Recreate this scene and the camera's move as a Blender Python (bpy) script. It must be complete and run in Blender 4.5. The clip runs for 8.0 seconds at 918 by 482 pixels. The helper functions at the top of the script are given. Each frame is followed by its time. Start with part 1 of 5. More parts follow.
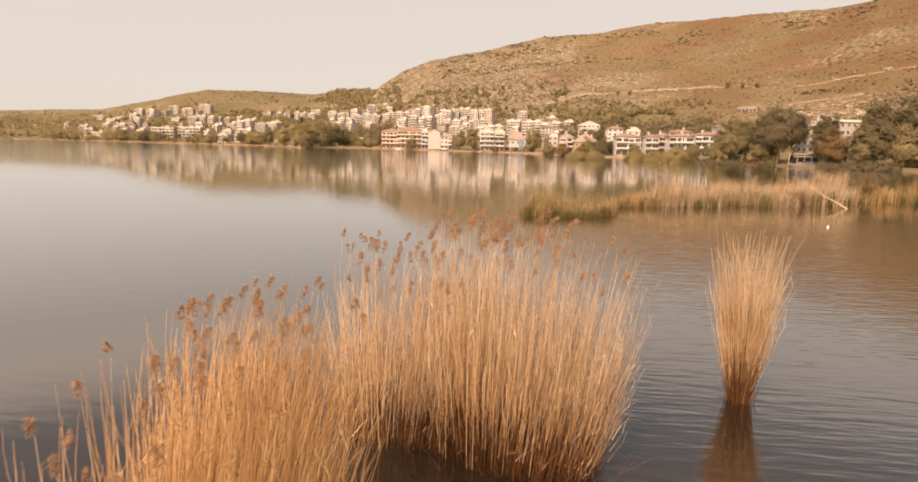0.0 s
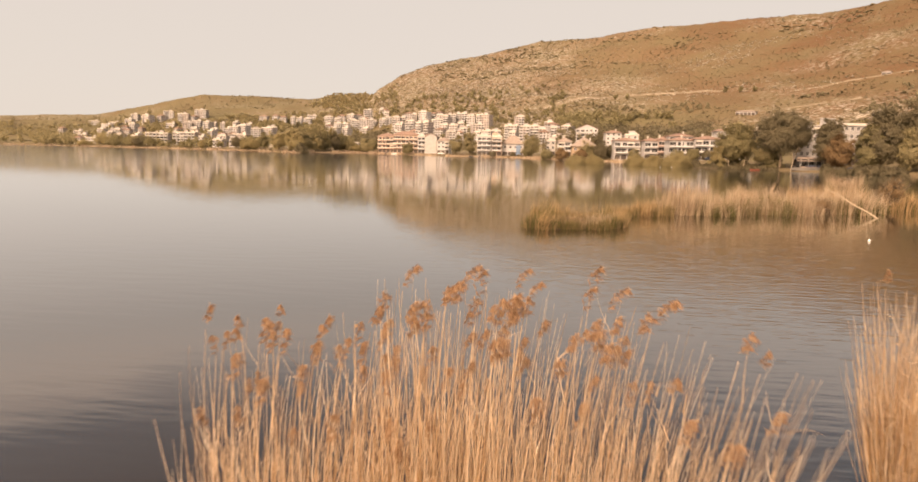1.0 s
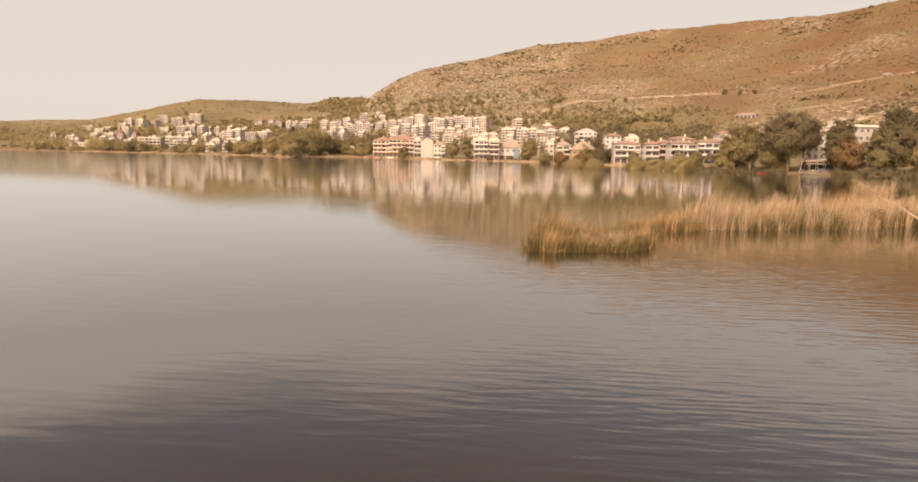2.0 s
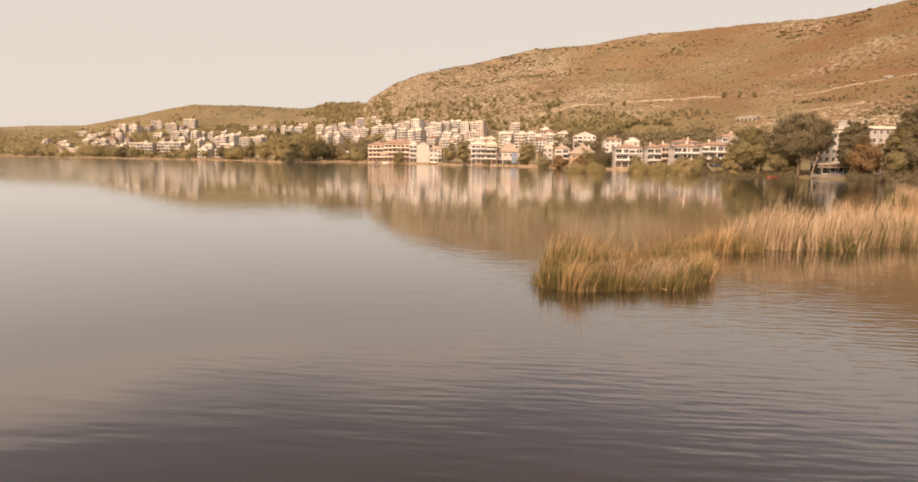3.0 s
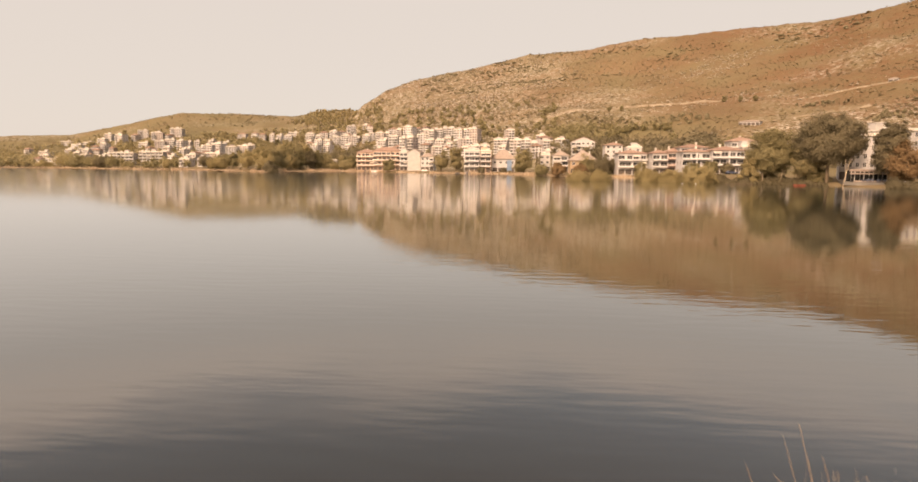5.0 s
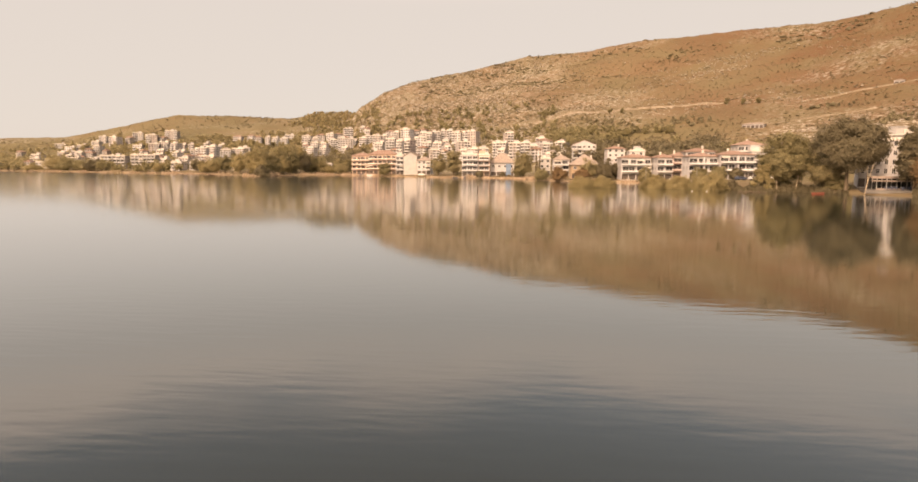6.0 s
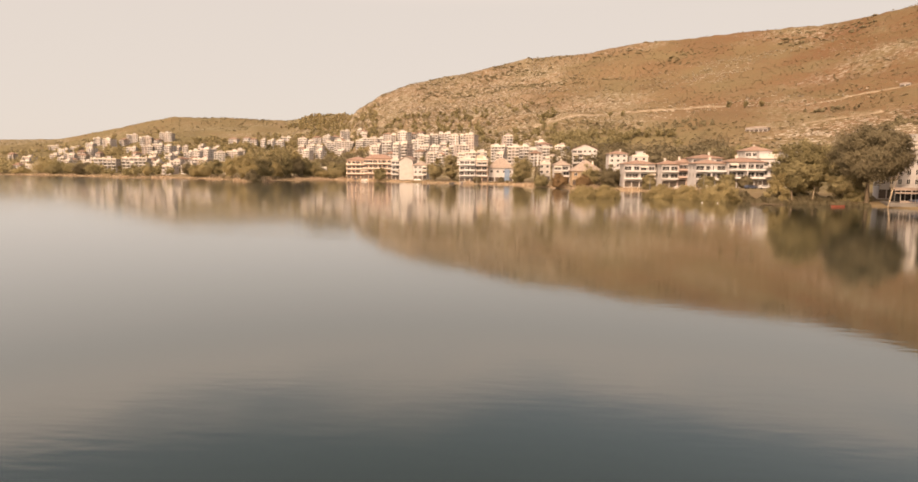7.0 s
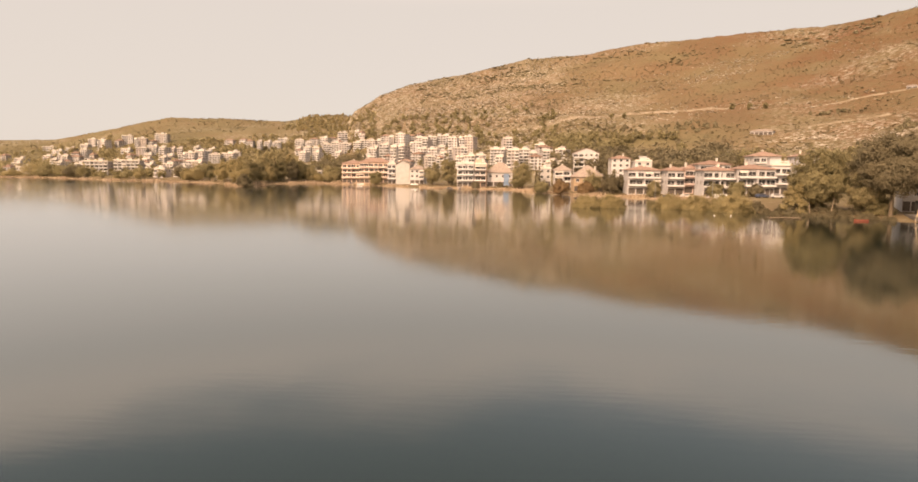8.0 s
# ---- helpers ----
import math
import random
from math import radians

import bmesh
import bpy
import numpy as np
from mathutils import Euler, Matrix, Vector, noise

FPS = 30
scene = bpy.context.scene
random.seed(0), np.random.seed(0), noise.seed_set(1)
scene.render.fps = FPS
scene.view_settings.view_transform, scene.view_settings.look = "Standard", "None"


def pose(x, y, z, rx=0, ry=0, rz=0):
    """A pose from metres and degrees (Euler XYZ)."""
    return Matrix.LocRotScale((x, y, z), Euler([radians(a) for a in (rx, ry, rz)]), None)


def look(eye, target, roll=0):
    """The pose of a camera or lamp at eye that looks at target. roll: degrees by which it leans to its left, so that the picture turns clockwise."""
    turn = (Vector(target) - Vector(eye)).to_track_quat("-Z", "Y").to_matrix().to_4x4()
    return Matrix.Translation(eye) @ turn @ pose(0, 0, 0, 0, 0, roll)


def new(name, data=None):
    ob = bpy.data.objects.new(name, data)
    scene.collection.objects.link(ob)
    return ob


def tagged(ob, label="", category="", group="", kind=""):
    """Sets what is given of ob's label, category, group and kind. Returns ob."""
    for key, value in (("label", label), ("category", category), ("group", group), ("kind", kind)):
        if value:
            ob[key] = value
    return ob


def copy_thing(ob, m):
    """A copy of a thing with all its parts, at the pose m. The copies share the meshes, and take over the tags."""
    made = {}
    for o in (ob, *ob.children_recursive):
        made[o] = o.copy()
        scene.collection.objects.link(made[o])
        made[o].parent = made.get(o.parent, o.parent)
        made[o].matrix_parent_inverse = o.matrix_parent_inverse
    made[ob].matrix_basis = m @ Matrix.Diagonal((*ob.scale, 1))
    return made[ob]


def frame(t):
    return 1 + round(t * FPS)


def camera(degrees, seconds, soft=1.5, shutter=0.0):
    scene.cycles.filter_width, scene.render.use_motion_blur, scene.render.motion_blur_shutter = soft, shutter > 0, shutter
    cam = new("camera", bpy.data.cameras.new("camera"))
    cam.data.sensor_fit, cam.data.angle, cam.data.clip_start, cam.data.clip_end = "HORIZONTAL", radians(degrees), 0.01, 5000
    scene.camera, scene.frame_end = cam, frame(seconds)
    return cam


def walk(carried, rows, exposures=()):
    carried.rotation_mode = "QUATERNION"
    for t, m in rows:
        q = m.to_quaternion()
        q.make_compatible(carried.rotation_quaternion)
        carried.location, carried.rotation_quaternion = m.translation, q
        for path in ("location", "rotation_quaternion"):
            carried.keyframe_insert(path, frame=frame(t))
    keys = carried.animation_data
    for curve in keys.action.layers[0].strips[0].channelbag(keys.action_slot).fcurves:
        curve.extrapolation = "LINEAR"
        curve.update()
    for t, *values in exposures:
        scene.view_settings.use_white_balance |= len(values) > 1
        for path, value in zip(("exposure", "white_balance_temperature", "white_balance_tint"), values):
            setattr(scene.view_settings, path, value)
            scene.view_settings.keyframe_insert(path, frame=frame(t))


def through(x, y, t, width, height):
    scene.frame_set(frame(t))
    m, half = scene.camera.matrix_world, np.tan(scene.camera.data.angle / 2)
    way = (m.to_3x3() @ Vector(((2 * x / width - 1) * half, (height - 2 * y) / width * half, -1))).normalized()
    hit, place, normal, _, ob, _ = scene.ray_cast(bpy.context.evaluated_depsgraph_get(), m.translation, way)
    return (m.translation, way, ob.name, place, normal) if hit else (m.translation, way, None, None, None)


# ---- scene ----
cam = camera(74.0, 8.0, soft=1.65, shutter=0.2)
PATH = [
    (0, (0.824, -10.33, 5.167), (0.617, -8.366, 4.853), 1.3),
    (0.5, (0.705, -8.319, 5.15), (0.501, -6.353, 4.844), 1.2),
    (1, (0.516, -5.317, 5.119), (0.317, -3.35, 4.82), 1.2),
    (1.5, (0.47, -1.299, 5.106), (0.274, 0.67, 4.813), 1.1),
    (3, (-0.093, 12.654, 4.728), (-0.279, 14.627, 4.458), 0.8),
    (3.5, (-0.246, 18.165, 4.538), (-0.428, 20.139, 4.276), 0.7),
    (4, (-0.395, 23.83, 4.449), (-0.574, 25.805, 4.192), 0.7),
    (4.5, (-0.70, 28.957, 4.611), (-0.875, 30.933, 4.36), 0.5),
    (6, (-0.783, 45.498, 6.282), (-0.952, 47.476, 6.042), 0.4),
    (6.5, (-0.717, 51.277, 7.1), (-0.882, 53.256, 6.863), 0.5),
    (7, (-0.552, 56.803, 8.443), (-0.718, 58.782, 8.208), 0.5),
    (7.5, (-0.346, 62.12, 9.839), (-0.513, 64.099, 9.604), 0.5),
    (8, (-0.406, 67.692, 10.835), (-0.571, 69.672, 10.601), 0.6),
]
walk(cam, [(t, look(eye, target, roll)) for t, eye, target, roll in PATH], exposures=[(0.0, 1.37, 10000, 29.0)])

# ---- sky and sun ----
SUN_BEARING, SUN_HEIGHT = -154.0, 36.0
world = bpy.data.worlds.new("sky")
scene.world = world
world.use_nodes = True
sky = world.node_tree.nodes.new("ShaderNodeTexSky")
sky.sky_type, sky.sun_disc = "NISHITA", False
sky.sun_elevation, sky.sun_rotation = radians(SUN_HEIGHT), radians(SUN_BEARING)
sky.air_density, sky.dust_density, sky.ozone_density, sky.altitude = 1.0, 2.0, 0.3, 600
# a milky haze lies over the horizon and thins out in drifts towards the blue overhead
net, nodes = world.node_tree.links, world.node_tree.nodes
way = nodes.new("ShaderNodeTexCoord")
split = nodes.new("ShaderNodeSeparateXYZ")
net.new(way.outputs["Generated"], split.inputs[0])
drift_place, drift = nodes.new("ShaderNodeMapping"), nodes.new("ShaderNodeTexNoise")
drift_place.inputs["Scale"].default_value = (1.0, 1.0, 3.5)
net.new(way.outputs["Generated"], drift_place.inputs[0])
net.new(drift_place.outputs[0], drift.inputs["Vector"])
drift.inputs["Scale"].default_value, drift.inputs["Detail"].default_value = 3.2, 4.0
wander, high = nodes.new("ShaderNodeMath"), nodes.new("ShaderNodeMapRange")
wander.operation = "MULTIPLY_ADD"
wander.inputs[1].default_value = 0.13
net.new(drift.outputs[0], wander.inputs[0])
net.new(split.outputs[2], wander.inputs[2])
high.interpolation_type = "SMOOTHSTEP"
high.inputs[1].default_value, high.inputs[2].default_value, high.inputs[3].default_value, high.inputs[4].default_value = 0.345, 0.47, 0.95, 0.02
net.new(wander.outputs[0], high.inputs[0])
veil = nodes.new("ShaderNodeMix")
veil.data_type = "RGBA"
net.new(high.outputs[0], veil.inputs[0])
# dust takes some of the blue out of the clear sky above
dusty = nodes.new("ShaderNodeMix")
dusty.data_type, dusty.blend_type = "RGBA", "MULTIPLY"
dusty.inputs[0].default_value, dusty.inputs[7].default_value = 1.0, (0.94, 0.96, 0.84, 1)
net.new(sky.outputs[0], dusty.inputs[6])
net.new(dusty.outputs[2], veil.inputs[6])
# the haze is thinner and brighter above its lowest, dusty layer
lift, glow = nodes.new("ShaderNodeMapRange"), nodes.new("ShaderNodeMix")
lift.interpolation_type = "SMOOTHSTEP"
lift.inputs[1].default_value, lift.inputs[2].default_value = 0.24, 0.36
net.new(split.outputs[2], lift.inputs[0])
glow.data_type = "RGBA"
net.new(lift.outputs[0], glow.inputs[0])
glow.inputs[6].default_value, glow.inputs[7].default_value = (2.86, 3.52, 4.06, 1), (4.6, 5.1, 5.5, 1)
net.new(glow.outputs[2], veil.inputs[7])
# the hazy air glows widely round the sun
towards, round_sun, halo, aureole = nodes.new("ShaderNodeVectorMath"), nodes.new("ShaderNodeMath"), nodes.new("ShaderNodeMath"), nodes.new("ShaderNodeMix")
towards.operation = "DOT_PRODUCT"
towards.inputs[1].default_value = (math.sin(radians(SUN_BEARING)) * math.cos(radians(SUN_HEIGHT)), math.cos(radians(SUN_BEARING)) * math.cos(radians(SUN_HEIGHT)), math.sin(radians(SUN_HEIGHT)))
net.new(way.outputs["Generated"], towards.inputs[0])
round_sun.operation, halo.operation = "MAXIMUM", "POWER"
round_sun.inputs[1].default_value, halo.inputs[1].default_value = 0.0, 3.0
net.new(towards.outputs["Value"], round_sun.inputs[0])
net.new(round_sun.outputs[0], halo.inputs[0])
aureole.data_type = "RGBA"
net.new(halo.outputs[0], aureole.inputs[0])
net.new(veil.outputs[2], aureole.inputs[6])
aureole.inputs[7].default_value = (24.0, 22.6, 20.5, 1)
net.new(aureole.outputs[2], nodes["Background"].inputs[0])
nodes["Background"].inputs[1].default_value = 0.08
sun = new("sun", bpy.data.lights.new("sun", "SUN"))
sun.data.energy, sun.data.angle, sun.data.color = 1.5, radians(6.0), (1.0, 0.90, 0.765)
sun.matrix_world = look(Vector((math.sin(radians(SUN_BEARING)) * math.cos(radians(SUN_HEIGHT)), math.cos(radians(SUN_BEARING)) * math.cos(radians(SUN_HEIGHT)), math.sin(radians(SUN_HEIGHT)))) * 100, (0, 0, 0))

# ---- materials ----
def material(name, colours, scale=1.0, roughness=0.8, detail=6.0, bump=0.0, bump_scale=None, per_object=0.0, per_island=0.0, stretch=(1, 1, 1), metallic=0.0, specular=0.4, stain=None, stain_scale=0.1, stain_edge=(0.5, 0.65)):
    """A rough surface whose colour runs through `colours` by noise; stain: a second colour in large patches."""
    m = bpy.data.materials.new(name)
    m.use_nodes = True
    t, n = m.node_tree, m.node_tree.nodes
    bsdf = n["Principled BSDF"]
    bsdf.inputs["Roughness"].default_value, bsdf.inputs["Metallic"].default_value = roughness, metallic
    bsdf.inputs["Specular IOR Level"].default_value = specular
    place = n.new("ShaderNodeTexCoord")
    mapping = n.new("ShaderNodeMapping")
    mapping.inputs["Scale"].default_value = stretch
    t.links.new(place.outputs["Object"], mapping.inputs[0])
    grain = n.new("ShaderNodeTexNoise")
    grain.inputs["Scale"].default_value, grain.inputs["Detail"].default_value = scale, detail
    t.links.new(mapping.outputs[0], grain.inputs["Vector"])
    value = grain.outputs[0]
    for amount, source in ((per_object, ("ShaderNodeObjectInfo", "Random")), (per_island, ("ShaderNodeNewGeometry", "Random Per Island"))):
        if amount:
            info, mix = n.new(source[0]), n.new("ShaderNodeMix")
            mix.inputs[0].default_value = amount
            t.links.new(value, mix.inputs[2])
            t.links.new(info.outputs[source[1]], mix.inputs[3])
            value = mix.outputs[0]
    ramp = n.new("ShaderNodeValToRGB")
    t.links.new(value, ramp.inputs[0])
    low, high = (0.3, 0.7) if not (per_object or per_island) else (0.15, 0.85)
    while len(ramp.color_ramp.elements) < len(colours):
        ramp.color_ramp.elements.new(0.5)
    for k, c in enumerate(colours):
        e = ramp.color_ramp.elements[k]
        e.position, e.color = low + (high - low) * k / max(1, len(colours) - 1), (*c, 1)
    colour = ramp.outputs[0]
    if stain:
        patch, edge, mix = n.new("ShaderNodeTexNoise"), n.new("ShaderNodeMapRange"), n.new("ShaderNodeMix")
        patch.inputs["Scale"].default_value, patch.inputs["Detail"].default_value = stain_scale, 8.0
        edge.inputs[1].default_value, edge.inputs[2].default_value = stain_edge
        t.links.new(place.outputs["Object"], patch.inputs["Vector"])
        t.links.new(patch.outputs[0], edge.inputs[0])
        mix.data_type = "RGBA"
        t.links.new(edge.outputs[0], mix.inputs[0])
        t.links.new(colour, mix.inputs[6])
        mix.inputs[7].default_value = (*stain, 1)
        colour = mix.outputs[2]
    t.links.new(colour, bsdf.inputs["Base Color"])
    if bump:
        b, rough = n.new("ShaderNodeBump"), n.new("ShaderNodeTexNoise")
        rough.inputs["Scale"].default_value, rough.inputs["Detail"].default_value = bump_scale or scale * 3, 6.0
        t.links.new(mapping.outputs[0], rough.inputs["Vector"])
        t.links.new(rough.outputs[0], b.inputs["Height"])
        b.inputs["Distance"].default_value = bump
        t.links.new(b.outputs[0], bsdf.inputs["Normal"])
    return m


def leafy(name, colours, through=0.35, scale=0.6):
    """Foliage and straw: colour differs from leaf to leaf, and some light comes through."""
    m = material(name, colours, scale=scale, roughness=0.6, per_island=0.55, specular=0.25)
    t, n = m.node_tree, m.node_tree.nodes
    bsdf, out = n["Principled BSDF"], n["Material Output"]
    colour = bsdf.inputs["Base Color"].links[0].from_socket
    glow, mix = n.new("ShaderNodeBsdfTranslucent"), n.new("ShaderNodeMixShader")
    t.links.new(colour, glow.inputs[0])
    mix.inputs[0].default_value = through
    t.links.new(bsdf.outputs[0], mix.inputs[1])
    t.links.new(glow.outputs[0], mix.inputs[2])
    t.links.new(mix.outputs[0], out.inputs[0])
    return m


def water_material():
    m = bpy.data.materials.new("lake_water")
    m.use_nodes = True
    t, n = m.node_tree, m.node_tree.nodes
    bsdf = n["Principled BSDF"]
    bsdf.inputs["Roughness"].default_value, bsdf.inputs["IOR"].default_value = 0.035, 1.42
    bsdf.inputs["Coat Weight"].default_value, bsdf.inputs["Coat Roughness"].default_value, bsdf.inputs["Coat IOR"].default_value = 0.66, 0.035, 1.55
    bsdf.inputs["Specular IOR Level"].default_value, bsdf.inputs["Specular Tint"].default_value = 0.5, (1.0, 0.915, 0.81, 1)
    place = n.new("ShaderNodeTexCoord")

    def noise_at(scale, stretch, turn, detail):
        mapping, tex = n.new("ShaderNodeMapping"), n.new("ShaderNodeTexNoise")
        mapping.inputs["Scale"].default_value, mapping.inputs["Rotation"].default_value = stretch, (0, 0, radians(turn))
        tex.inputs["Scale"].default_value, tex.inputs["Detail"].default_value = scale, detail
        t.links.new(place.outputs["Object"], mapping.inputs[0])
        t.links.new(mapping.outputs[0], tex.inputs["Vector"])
        return tex.outputs[0]

    def maths(kind, a, b):
        node = n.new("ShaderNodeMath")
        node.operation = kind
        for k, v in enumerate((a, b)):
            if isinstance(v, (int, float)):
                node.inputs[k].default_value = v
            else:
                t.links.new(v, node.inputs[k])
        return node.outputs[0]

    ripple = noise_at(2.4, (0.16, 1.0, 1.0), 5, 2.0)
    swell = noise_at(0.7, (0.12, 1.0, 1.0), -5, 2.0)
    breeze, edge = noise_at(0.022, (0.45, 1.0, 1.0), -12, 3.0), n.new("ShaderNodeMapRange")
    edge.inputs[1].default_value, edge.inputs[2].default_value, edge.inputs[3].default_value = 0.52, 0.64, 0.06
    t.links.new(breeze, edge.inputs[0])
    lap = noise_at(2.0, (0.24, 1.0, 1.0), -5, 2.5)
    # the open water farther out lies calmer
    spot, calm = n.new("ShaderNodeSeparateXYZ"), n.new("ShaderNodeMapRange")
    t.links.new(place.outputs["Object"], spot.inputs[0])
    t.links.new(spot.outputs[1], calm.inputs[0])
    calm.inputs[1].default_value, calm.inputs[2].default_value, calm.inputs[3].default_value, calm.inputs[4].default_value = 55.0, 85.0, 1.0, 0.45
    lap = maths("MULTIPLY", lap, calm.outputs[0])
    height = maths("ADD", maths("MULTIPLY", lap, 0.0065), maths("ADD", maths("MULTIPLY", maths("MULTIPLY", ripple, 0.007), edge.outputs[0]), maths("MULTIPLY", maths("MULTIPLY", swell, 0.004), edge.outputs[0])))
    # a light breeze ruffles the water east of the reeds
    east, south = n.new("ShaderNodeMapRange"), n.new("ShaderNodeMapRange")
    t.links.new(spot.outputs[0], east.inputs[0])
    t.links.new(spot.outputs[1], south.inputs[0])
    east.inputs[1].default_value, east.inputs[2].default_value = -9.0, 4.0
    south.inputs[1].default_value, south.inputs[2].default_value, south.inputs[3].default_value, south.inputs[4].default_value = 30.0, 47.0, 1.0, 0.0
    chop = maths("MULTIPLY", maths("MULTIPLY", noise_at(4.4, (0.17, 1.0, 1.0), -12, 2.0), 0.013), maths("MULTIPLY", east.outputs[0], south.outputs[0]))
    height = maths("ADD", height, chop)
    bump = n.new("ShaderNodeBump")
    bump.inputs["Distance"].default_value = 1.0
    t.links.new(height, bump.inputs["Height"])
    t.links.new(bump.outputs[0], bsdf.inputs["Normal"])
    t.links.new(bump.outputs[0], bsdf.inputs["Coat Normal"])
    ruffle = n.new("ShaderNodeMapRange")
    ruffle.inputs[1].default_value, ruffle.inputs[2].default_value, ruffle.inputs[3].default_value, ruffle.inputs[4].default_value = 50.0, 150.0, 0.03, 0.085
    t.links.new(spot.outputs[1], ruffle.inputs[0])
    t.links.new(ruffle.outputs[0], bsdf.inputs["Roughness"])
    t.links.new(ruffle.outputs[0], bsdf.inputs["Coat Roughness"])
    murk, ramp = noise_at(0.03, (1, 1, 1), 0, 4.0), n.new("ShaderNodeValToRGB")
    ramp.color_ramp.elements[0].position, ramp.color_ramp.elements[1].position = 0.35, 0.65
    ramp.color_ramp.elements[0].color, ramp.color_ramp.elements[1].color = (0.017, 0.0115, 0.0075, 1), (0.028, 0.0185, 0.0115, 1)
    t.links.new(murk, ramp.inputs[0])
    # brown shallows round the reeds, blue-green deep water farther out
    deep, mix = n.new("ShaderNodeMapRange"), n.new("ShaderNodeMix")
    t.links.new(spot.outputs[1], deep.inputs[0])
    deep.inputs[1].default_value, deep.inputs[2].default_value = 25.0, 75.0
    mix.data_type = "RGBA"
    t.links.new(deep.outputs[0], mix.inputs[0])
    t.links.new(ramp.outputs[0], mix.inputs[6])
    mix.inputs[7].default_value = (0.008, 0.0175, 0.0145, 1)
    t.links.new(mix.outputs[2], bsdf.inputs["Base Color"])
    return m


def ground_material():
    """Straw and grass by the shore, olive scrub and pale stone on the slopes."""
    m = material("hill_ground", [(0.122, 0.084, 0.051), (0.142, 0.096, 0.058), (0.157, 0.106, 0.064), (0.135, 0.091, 0.055)], scale=0.012, roughness=0.95, detail=10, specular=0.1, bump=0.7, bump_scale=0.25)
    t, n = m.node_tree, m.node_tree.nodes
    bsdf = n["Principled BSDF"]
    colour = bsdf.inputs["Base Color"].links[0].from_socket
    place = n["Texture Coordinate"]

    def layer(colour, tint, scale, low, high, stretch=(1, 1, 1), limit=None, amount=1.0, slant=None):
        mapping, tex, edge, mix = n.new("ShaderNodeMapping"), n.new("ShaderNodeTexNoise"), n.new("ShaderNodeMapRange"), n.new("ShaderNodeMix")
        mapping.inputs["Scale"].default_value = stretch
        if slant is not None:
            mapping.vector_type, mapping.inputs["Rotation"].default_value = "TEXTURE", (0, radians(slant), 0)
        tex.inputs["Scale"].default_value, tex.inputs["Detail"].default_value, tex.inputs["Roughness"].default_value = scale, 8.0, 0.65
        edge.inputs[1].default_value, edge.inputs[2].default_value, edge.inputs[4].default_value = low, high, amount
        t.links.new(place.outputs["Object"], mapping.inputs[0])
        t.links.new(mapping.outputs[0], tex.inputs["Vector"])
        t.links.new(tex.outputs[0], edge.inputs[0])
        factor = edge.outputs[0]
        if limit is not None:
            mul = n.new("ShaderNodeMath")
            mul.operation = "MULTIPLY"
            t.links.new(factor, mul.inputs[0])
            t.links.new(limit, mul.inputs[1])
            factor = mul.outputs[0]
        mix.data_type = "RGBA"
        t.links.new(factor, mix.inputs[0])
        t.links.new(colour, mix.inputs[6])
        mix.inputs[7].default_value = (*tint, 1)
        return mix.outputs[2]

    def spread(source, a, b, low, high):
        node = n.new("ShaderNodeMapRange")
        for k, v in enumerate((a, b, low, high)):
            node.inputs[k + 1].default_value = v
        t.links.new(source, node.inputs[0])
        return node.outputs[0]

    def combine(kind, a, b):
        node = n.new("ShaderNodeMath")
        node.operation = kind
        t.links.new(a, node.inputs[0])
        t.links.new(b, node.inputs[1])
        return node.outputs[0]

    split, rocky, region = n.new("ShaderNodeSeparateXYZ"), n.new("ShaderNodeMapRange"), n.new("ShaderNodeTexNoise")
    t.links.new(place.outputs["Object"], split.inputs[0])
    region.inputs["Scale"].default_value, region.inputs["Detail"].default_value = 0.006, 4.0
    t.links.new(place.outputs["Object"], region.inputs["Vector"])
    # the western shoulder of the mountain and the slope above the hotel are the stoniest
    west = combine("MULTIPLY", spread(split.outputs[0], -40.0, 190.0, 0.24, 0.0), spread(split.outputs[0], -300.0, -210.0, 0.0, 1.0))
    foot = combine("MULTIPLY", spread(split.outputs[0], 170.0, 260.0, 0.0, 1.0), spread(split.outputs[1], 520.0, 640.0, 0.10, 0.0))
    where = spread(combine("ADD", region.outputs[0], combine("MAXIMUM", west, foot)), 0.53, 0.70, 0.0, 1.0)
    # the low western hill and the meadow under the road are greener, the eastern slope is redder earth
    green = spread(split.outputs[0], -360.0, -190.0, 1.0, 0.0)
    meadow = combine("MULTIPLY", spread(split.outputs[2], 40.0, 75.0, 1.0, 0.0), spread(split.outputs[0], 230.0, 120.0, 0.0, 1.0))
    east = spread(split.outputs[0], 120.0, 420.0, 0.0, 1.0)
    colour = layer(colour, (0.108, 0.056, 0.030), 0.006, 0.28, 0.50, limit=east, amount=0.9)
    colour = layer(colour, (0.138, 0.112, 0.064), 0.02, 0.30, 0.52, limit=green, amount=0.85)
    colour = layer(colour, (0.150, 0.124, 0.064), 0.02, 0.30, 0.55, limit=meadow, amount=0.75)
    colour = layer(colour, (0.128, 0.114, 0.066), 0.011, 0.42, 0.60, amount=0.55)
    colour = layer(colour, (0.090, 0.080, 0.047), 0.20, 0.50, 0.64, amount=0.6)
    colour = layer(colour, (0.44, 0.41, 0.36), 0.34, 0.515, 0.61, stretch=(2.6, 1, 1), limit=where, amount=0.75, slant=-38)
